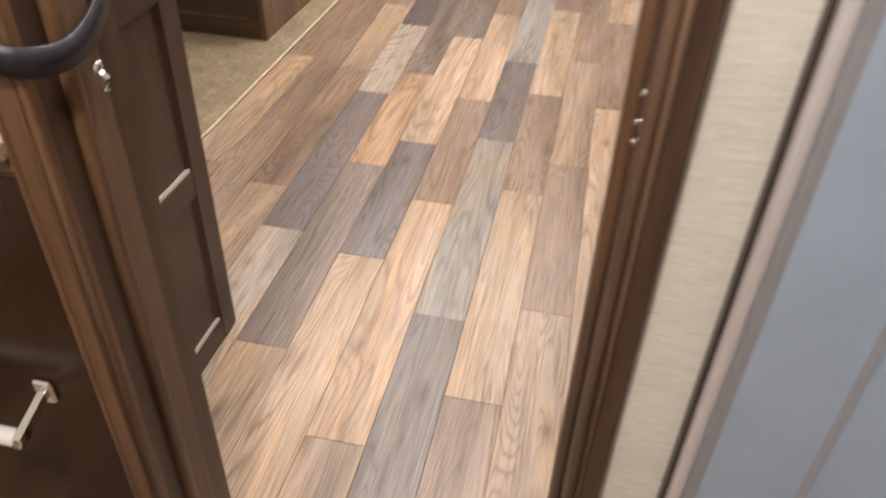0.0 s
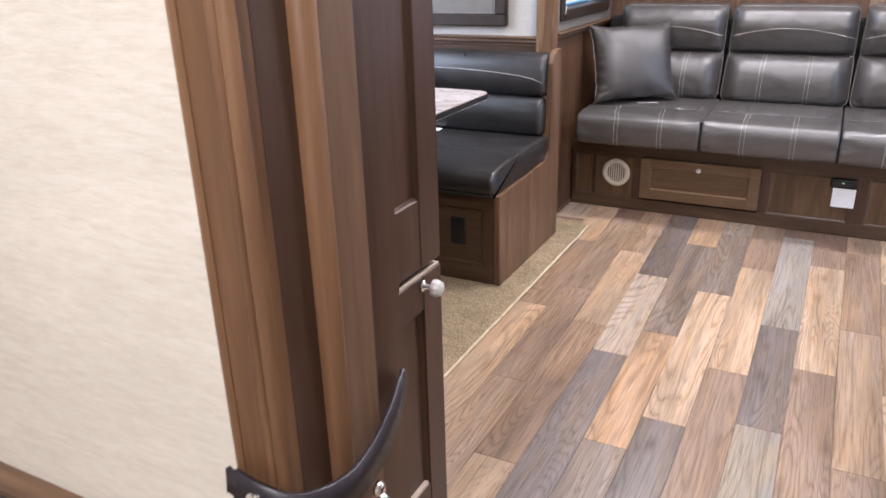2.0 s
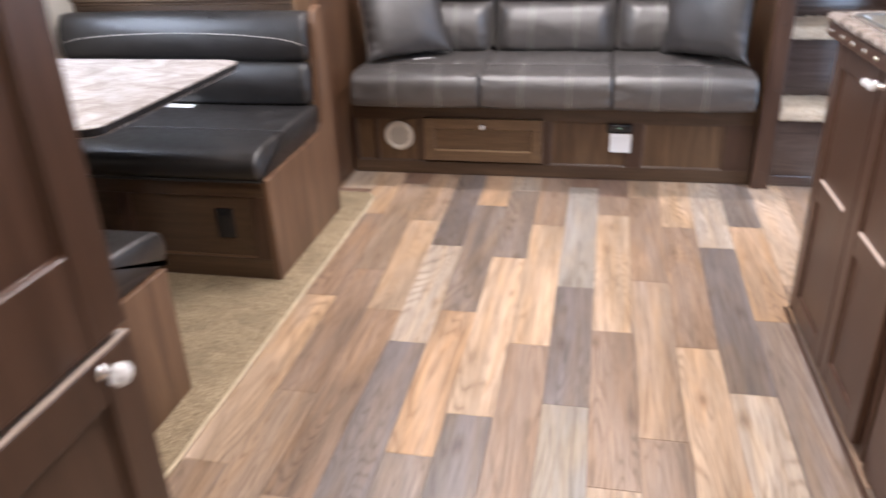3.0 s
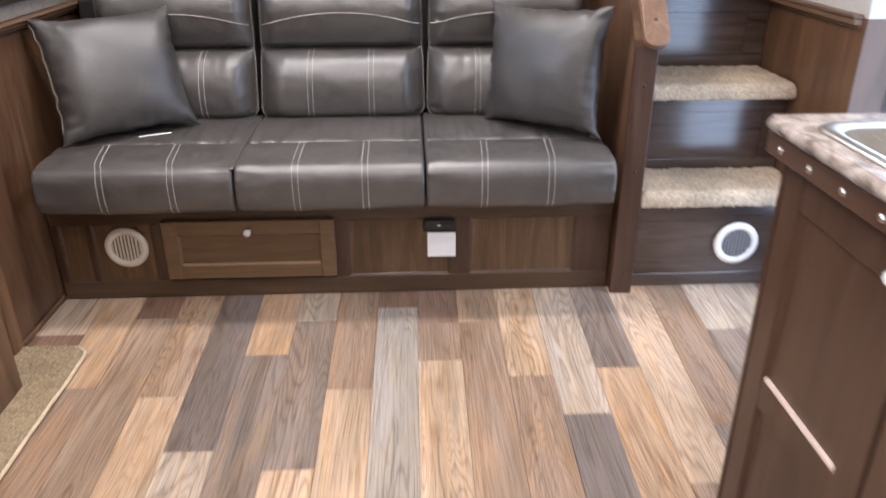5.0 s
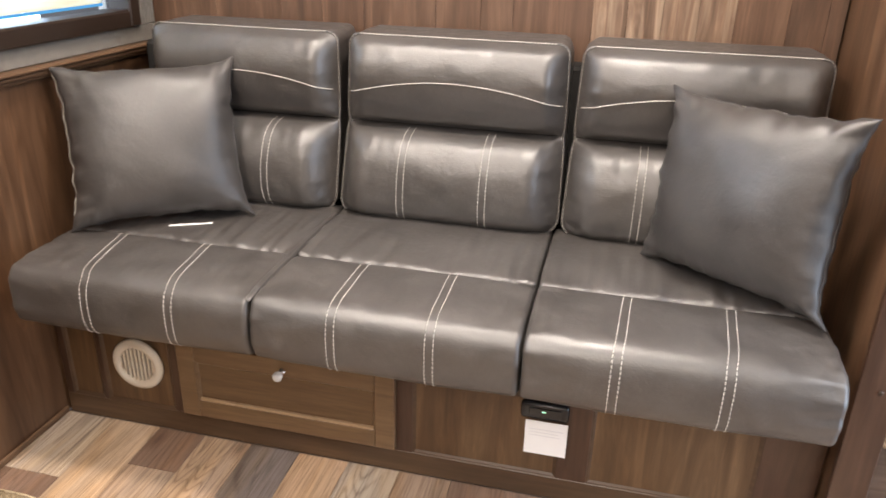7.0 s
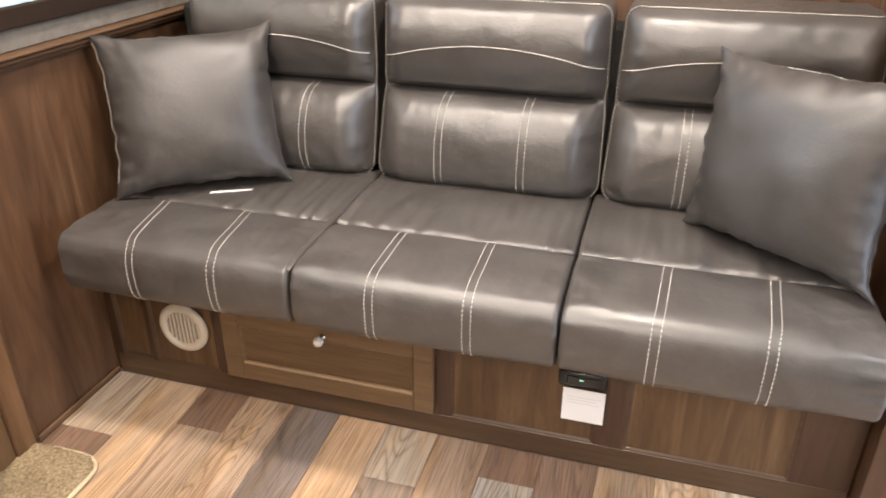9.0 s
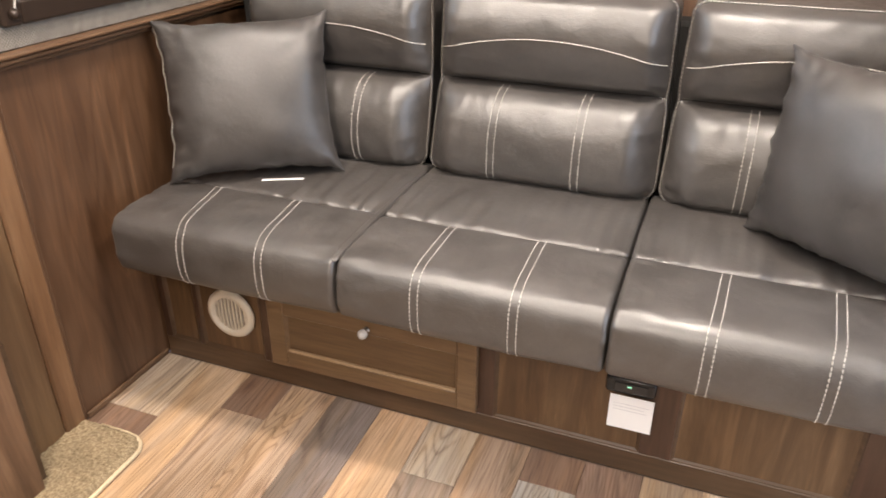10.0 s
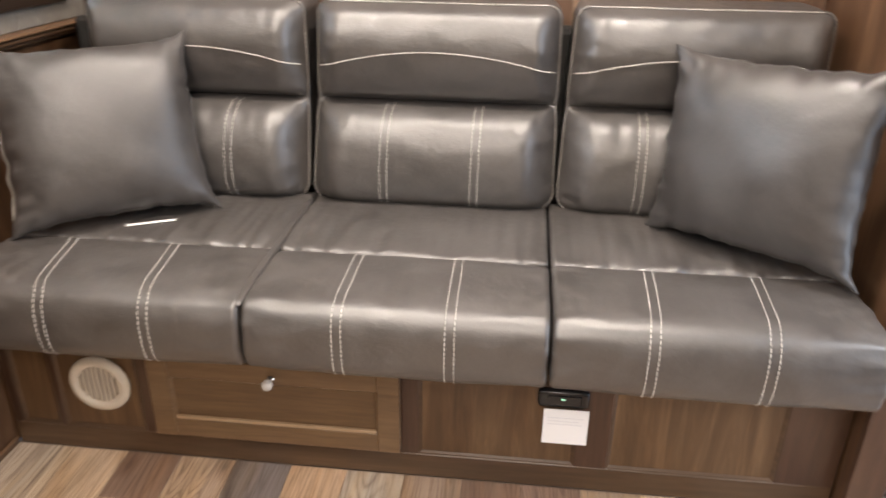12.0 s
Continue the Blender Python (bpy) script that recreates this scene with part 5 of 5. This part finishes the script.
sp = thing("door_strap", (0.87, -3.26, 0.89), "dark leather door strap with chrome snaps on the casing", "strap")
mid = catmull([(0.838, -3.3225, 0.912), (0.867, -3.326, 0.908), (0.890, -3.317, 0.900), (0.904, -3.285, 0.895), (0.906, -3.25, 0.900), (0.903, -3.215, 0.915), (0.895, -3.185, 0.930)], 8, False)
bm = bmesh.new()
prev = None
for i, p in enumerate(mid):
    p = Vector(p)
    d = (Vector(mid[min(i + 1, len(mid) - 1)]) - Vector(mid[max(i - 1, 0)])).normalized()
    out = Vector((0, 0, 1)).cross(d).normalized() * -1
    up = d.cross(out)
    if up.z < 0:
        up = -up
    endw = 0.0135 * (1 if 2 < i < len(mid) - 3 else 0.75)
    ring = [bm.verts.new(p + up * a * endw + out * b * 0.0018) for a, b in ((-1, -1), (1, -1), (1, 1), (-1, 1))]
    if prev:
        for k in range(4):
            bm.faces.new((prev[k], prev[(k + 1) % 4], ring[(k + 1) % 4], ring[k]))
    else:
        bm.faces.new(ring[::-1])
    prev = ring
bm.faces.new(prev)
part("band", bm, STRAP, sp, "dark leather band", True)
part("snap", lathe([(0.008, 0), (0.008, -0.002), (0.005, -0.005), (0.002, -0.0055)], (0.865, -3.3275, 0.906), "y", 14), CHROME, sp, "chrome snap", True)
part("hook", lathe([(0.006, 0), (0.006, 0.003), (0.003, 0.006)], (0.902, -3.243, 0.868), "x", 12), CHROME, sp, "chrome hook plate", True)
part("hook", tube([(0.904, -3.243, 0.866), (0.912, -3.243, 0.857), (0.910, -3.243, 0.846), (0.904, -3.243, 0.843)], 0.0028, 8), CHROME, sp, "chrome hook", True)

tp = thing("toilet_paper_holder", (0.69, -3.32, 0.44), "empty chrome toilet paper holder with a white roller", "paper holder")
for x in (0.612, 0.762):
    part("mount", box(x - 0.013, x + 0.013, -3.314, -3.3065, 0.437, 0.474, 0.003), CHROME, tp, "square chrome mount")
    part("arm", prism([(-3.314, 0.462), (-3.374, 0.440), (-3.378, 0.426), (-3.366, 0.424), (-3.314, 0.448)], "x", x - 0.006, x + 0.006, 0.002), CHROME, tp, "chrome arm")
part("roller", lathe([(0.006, 0.618), (0.0125, 0.619), (0.0125, 0.694), (0.0110, 0.6945), (0.0110, 0.755), (0.006, 0.756)], (0, -3.366, 0.432), "x", 18), WHITE, tp, "white telescoping roller", True)

# ---- things: kitchen ----
KX, KY0, KY1 = 1.788, -3.17, -1.112
kc = thing("sink_cabinet", (2.1, -1.44, 0), "dark brown sink cabinet with two framed doors", "cabinet")
part("body", box(KX, X_RIGHT - 0.002, -1.815, KY1, 0.001, 0.8360), CAB, kc)
part("end_panel", box(KX - 0.012, X_RIGHT - 0.002, KY1, KY1 + 0.012, 0.001, 0.8360, 0.002), CAB_Y, kc)
for a0, a1, ka in ((-1.478, -1.128, -1.460), (-1.788, -1.484, -1.500)):
    d = shaker("door", "x-", KX, a0, a1, 0.028, 0.825, kc, (CAB, CAB), (0.425,), 0.019, 0.058, "framed cabinet door", (1,))
    knob("x-", KX - 0.019, ka, 0.792, d, 0.0105)
kd = thing("drawer_cabinet", (2.1, -2.1, 0), "dark brown drawer cabinet with framed fronts", "cabinet")
part("body", box(KX + 0.006, X_RIGHT - 0.002, -2.40, -1.835, 0.001, 0.8360), CAB, kd)
part("stile", box(KX - 0.004, KX + 0.02, -1.890, -1.836, 0.001, 0.8360, 0.002), CAB, kd)
shaker("drawer", "x-", KX + 0.006, -2.372, -1.892, 0.728, 0.825, kd, (CAB_Y, CAB_Y), (), 0.022, 0.026, "shallow framed front under the counter")
for z0, z1, kz in ((0.030, 0.354, 0.196), (0.364, 0.532, 0.437), (0.542, 0.714, 0.618)):
    d = part("drawer", fbox("x-", KX + 0.006, -2.372, -1.896, z0, z1, 0.0, 0.024, 0.006), CAB_Y, kd, "plain slab drawer front with a bevelled edge")
    # Lighter wood tone paints the bevel's highlight over the dark gap.
    part("top_edge", fbox("x-", KX - 0.018, -2.368, -1.900, z1 - 0.0050, z1 - 0.0028, -0.006, -0.0015), TRIM_Y, d, "lighter painted highlight along the drawer top")
    knob("x-", KX - 0.018, -2.145, kz, d, 0.0105)
ke = thing("stove_cabinet", (2.1, -2.8, 0), "dark brown kitchen cabinet with a framed door", "cabinet")
part("body", box(KX + 0.006, X_RIGHT - 0.002, KY0, -2.402, 0.001, 0.8360), CAB, ke)
shaker("door", "x-", KX + 0.006, -2.80, -2.42, 0.03, 0.825, ke, (CAB, CAB), (0.43,), 0.020, 0.055, "framed cabinet door")
setting("trim", box(KX - 0.030, KX - 0.020, KY0, KY1, 0.0, 0.012, 0.003), CAB_Y, "thin wooden floor trim along the cabinets", "trim")

ct = thing("countertop", (2.1, -2.1, 0.8360), "stone-patterned laminate countertop with a studded wooden edge", "countertop")
SK = (1.785, 2.33, -1.945, -1.170)
bm = bmesh.new()
for x0, x1, y0, y1 in ((KX - 0.042, SK[0], KY0, KY1 + 0.016), (SK[1], X_RIGHT - 0.002, KY0, KY1 + 0.016), (SK[0], SK[1], KY0, SK[2]), (SK[0], SK[1], SK[3], KY1 + 0.016)):
    add_box(bm, x0, x1, y0, y1, 0.8720, 0.8960)
bmesh.ops.remove_doubles(bm, verts=bm.verts, dist=0.0001)
part("slab", bm, COUNTER, ct, "brown and cream stone-patterned laminate")
part("front_nosing", tube([(KX - 0.042, KY0, 0.8850), (KX - 0.042, KY1 + 0.010, 0.8850), (KX - 0.036, KY1 + 0.018, 0.8850), (X_RIGHT - 0.01, KY1 + 0.018, 0.8850)], 0.0108, 10), COUNTER, ct, "", True)
part("edge_board", box(KX - 0.044, KX + 0.001, KY0, KY1 + 0.018, 0.8360, 0.8725, 0.003), CAB_Y, ct, "dark wooden edge board")
part("edge_board", box(KX + 0.001, X_RIGHT - 0.004, KY1 - 0.002, KY1 + 0.018, 0.8360, 0.8725, 0.003), CAB_X, ct, "dark wooden edge board")
ry = -1.146
while ry > -3.15:
    part("stud", lathe([(0.0065, 0.0), (0.0062, -0.002), (0.0045, -0.0042), (0.0015, -0.005)], (KX - 0.044, ry, 0.8540), "x", 12), NICKEL, ct, "nickel stud", True)
    ry -= 0.0903
rx = 1.79
while rx < 2.4:
    part("stud", lathe([(0.0065, 0.0), (0.0062, 0.002), (0.0045, 0.0042), (0.0015, 0.005)], (rx, KY1 + 0.018, 0.8540), "y", 12), NICKEL, ct, "nickel stud", True)
    rx += 0.0965

sk = thing("kitchen_sink", (2.08, -1.5, 0.8960), "double-bowl brushed steel sink set in the countertop", "sink")


def loop_faces(bm, loops):
    rings = [[bm.verts.new(p) for p in lp] for lp in loops]
    n = len(rings[0])
    for a, b in zip(rings, rings[1:]):
        for i in range(n):
            bm.faces.new((a[i], a[(i + 1) % n], b[(i + 1) % n], b[i]))
    return rings


def lp(x0, x1, y0, y1, r, z):
    return [(x, y, z) for x, y in rounded(x0, x1, y0, y1, r)]


bm = bmesh.new()
loop_faces(bm, [lp(SK[0] - 0.014, SK[1] + 0.014, SK[2] - 0.014, SK[3] + 0.014, 0.04, 0.8965), lp(SK[0] - 0.012, SK[1] + 0.012, SK[2] - 0.012, SK[3] + 0.012, 0.04, 0.9010),
                lp(SK[0] + 0.002, SK[1] - 0.002, SK[2] + 0.002, SK[3] - 0.002, 0.04, 0.9020), lp(SK[0] + 0.012, SK[1] - 0.012, SK[2] + 0.012, SK[3] - 0.012, 0.035, 0.8980)])
part("rim", bm, STEEL, sk, "raised steel rim", True)
part("divider", box(SK[0] + 0.011, SK[1] - 0.011, -1.540, -1.510, 0.8300, 0.8975, 0.006, 2), STEEL, sk, "", True)
for y0, y1 in ((SK[2] + 0.012, -1.539), (-1.511, SK[3] - 0.012)):
    bm = bmesh.new()
    x0, x1 = SK[0] + 0.012, SK[1] - 0.012
    rings = loop_faces(bm, [lp(x0, x1, y0, y1, 0.035, 0.8980), lp(x0 + 0.006, x1 - 0.006, y0 + 0.006, y1 - 0.006, 0.04, 0.8850), lp(x0 + 0.012, x1 - 0.012, y0 + 0.012, y1 - 0.012, 0.045, 0.73),
                            lp(x0 + 0.03, x1 - 0.03, y0 + 0.03, y1 - 0.03, 0.05, 0.705)])
    bm.faces.new(rings[-1])
    bl = part("bowl", bm, STEEL, sk, "steel bowl", True)
    part("drain", lathe([(0.04, 0.7055), (0.04, 0.708), (0.025, 0.7085), (0.02, 0.706)], ((x0 + x1) / 2, (y0 + y1) / 2, 0), "z", 20), CHROME, bl, "round drain", True)
ca = thing("drain_cover", (1.845, -2.115, 0.8960), "round black drain cover lying on the countertop", "cover")
part("ring", lathe([(0.082, 0.8965), (0.084, 0.9020), (0.078, 0.9070), (0.066, 0.9080), (0.062, 0.9020)], (1.845, -2.115, 0), "z", 32), BLACK, ca, "black rim", True)
part("dish", lathe([(0.062, 0.8972), (0.060, 0.9035), (0.02, 0.9005)], (1.845, -2.115, 0), "z", 32), SHOWER, ca, "grey glassy dish", True)

# ---- ceiling lights ----
for lx, ly in LIGHTS:
    cl = thing("ceiling_light", (lx, ly, CEIL), "round white ceiling light that is switched on", "light", "ceiling lights")
    part("ring", lathe([(0.105, CEIL - 0.001), (0.108, CEIL - 0.012), (0.098, CEIL - 0.022), (0.090, CEIL - 0.020)], (lx, ly, 0), "z", 28), WHITE, cl, "", True)
    part("diffuser", lathe([(0.090, CEIL - 0.012), (0.088, CEIL - 0.024), (0.05, CEIL - 0.028)], (lx, ly, 0), "z", 28), DIFFUSER, cl, "glowing diffuser", True)

# ---- floor planks: seams along each row, from the sofa towards the door, with the tone of each plank ----
PW, PX0 = 0.1203, 1.0515


def lay(x, y):
    """The rows open out a little towards the sofa."""
    return min(max(PX0 + (x - PX0) * (1 + 0.075 * min(1, max(0, (y + 1.35) / 1.35))), 0.004), X_RIGHT - 0.002)


def plank_row(k, tones, *seams):
    x0 = PX0 + PW * k
    x0, x1 = max(x0, 0.012), min(x0 + PW, X_RIGHT - 0.002)
    rnd = random.Random(100 + k)
    ys = [0.21 if x0 > 1.85 else 0.0] + list(seams)
    tones = list(tones)
    if x0 > 1.85:
        ys[0] = 0.0
    while ys[-1] > -5.05:
        ys.append(max(-5.1, ys[-1] - rnd.choice((0.62, 0.74, 0.86, 0.95))))
    while len(tones) < len(ys) - 1:
        tones.append(rnd.choice("TBPGDLSBKT"))
    g = 0.0004
    for (y1, y0), tone in zip(zip(ys, ys[1:]), tones):
        me_name = "plank"
        bm = bmesh.new()
        cx, cy = (x0 + x1) / 2, (y0 + y1) / 2
        rings = []
        for inset, z in ((g, -0.0032), (g, -0.0008), (g + 0.0008, 0.0)):
            rings.append([bm.verts.new((lay(x0 if sx < 0 else x1, y0 if sy < 0 else y1) - sx * inset - cx, (y0 if sy < 0 else y1) - sy * inset - cy, z))
                          for sx, sy in ((-1, -1), (1, -1), (1, 1), (-1, 1))])
        bot, mid_, top = rings
        bm.faces.new(top)
        for a, b in ((bot, mid_), (mid_, top)):
            for i in range(4):
                bm.faces.new((a[i], a[(i + 1) % 4], b[(i + 1) % 4], b[i]))
        ob = new(me_name, mesh_of(me_name, bm, TONES[tone]))
        ob.parent = floor
        ob.location = (cx, cy, 0)


plank_row(-9, "LKBP", -0.229, -0.60, -1.3)
plank_row(-8, "LKBPT", -0.229, -0.60, -1.3, -2.1)
plank_row(-7, "TBTPK", -0.512, -1.222, -2.05, -2.7)
plank_row(-6, "KPBPBT", -0.145, -1.017, -1.750, -2.45)
plank_row(-5, "PTBTP", -0.560, -1.289, -2.132, -2.9)
plank_row(-4, "DLDLG", -0.785, -1.466, -2.327, -3.0)
plank_row(-3, "OGOGT", -0.370, -1.266, -1.951, -2.750)
plank_row(-2, "LGTDTP", -0.182, -0.860, -1.782, -2.394, -3.25)
plank_row(-1, "BTBOPB", -0.549, -1.43, -2.106, -2.963)
plank_row(0, "KSDSDB", -0.111, -1.057, -1.705, -2.571, -3.3)
plank_row(1, "KBTBTBL", -0.215, -0.421, -1.324, -1.992, -2.802)
plank_row(2, "PBPBPS", -0.215, -0.983, -1.806, -2.497)
plank_row(3, "TBTPTG", -0.512, -1.381, -2.065, -2.855)
plank_row(4, "LDLDB", -0.687, -1.587, -2.229)
plank_row(5, "GOGTB", -0.481, -1.199, -2.033)
plank_row(6, "TB", -0.95)
plank_row(7, "BG", -0.75)
plank_row(8, "LGB", -0.294, -1.1)
plank_row(9, "LP", -0.62)
plank_row(10, "KB", -0.35)
plank_row(11, "BT", -0.8)
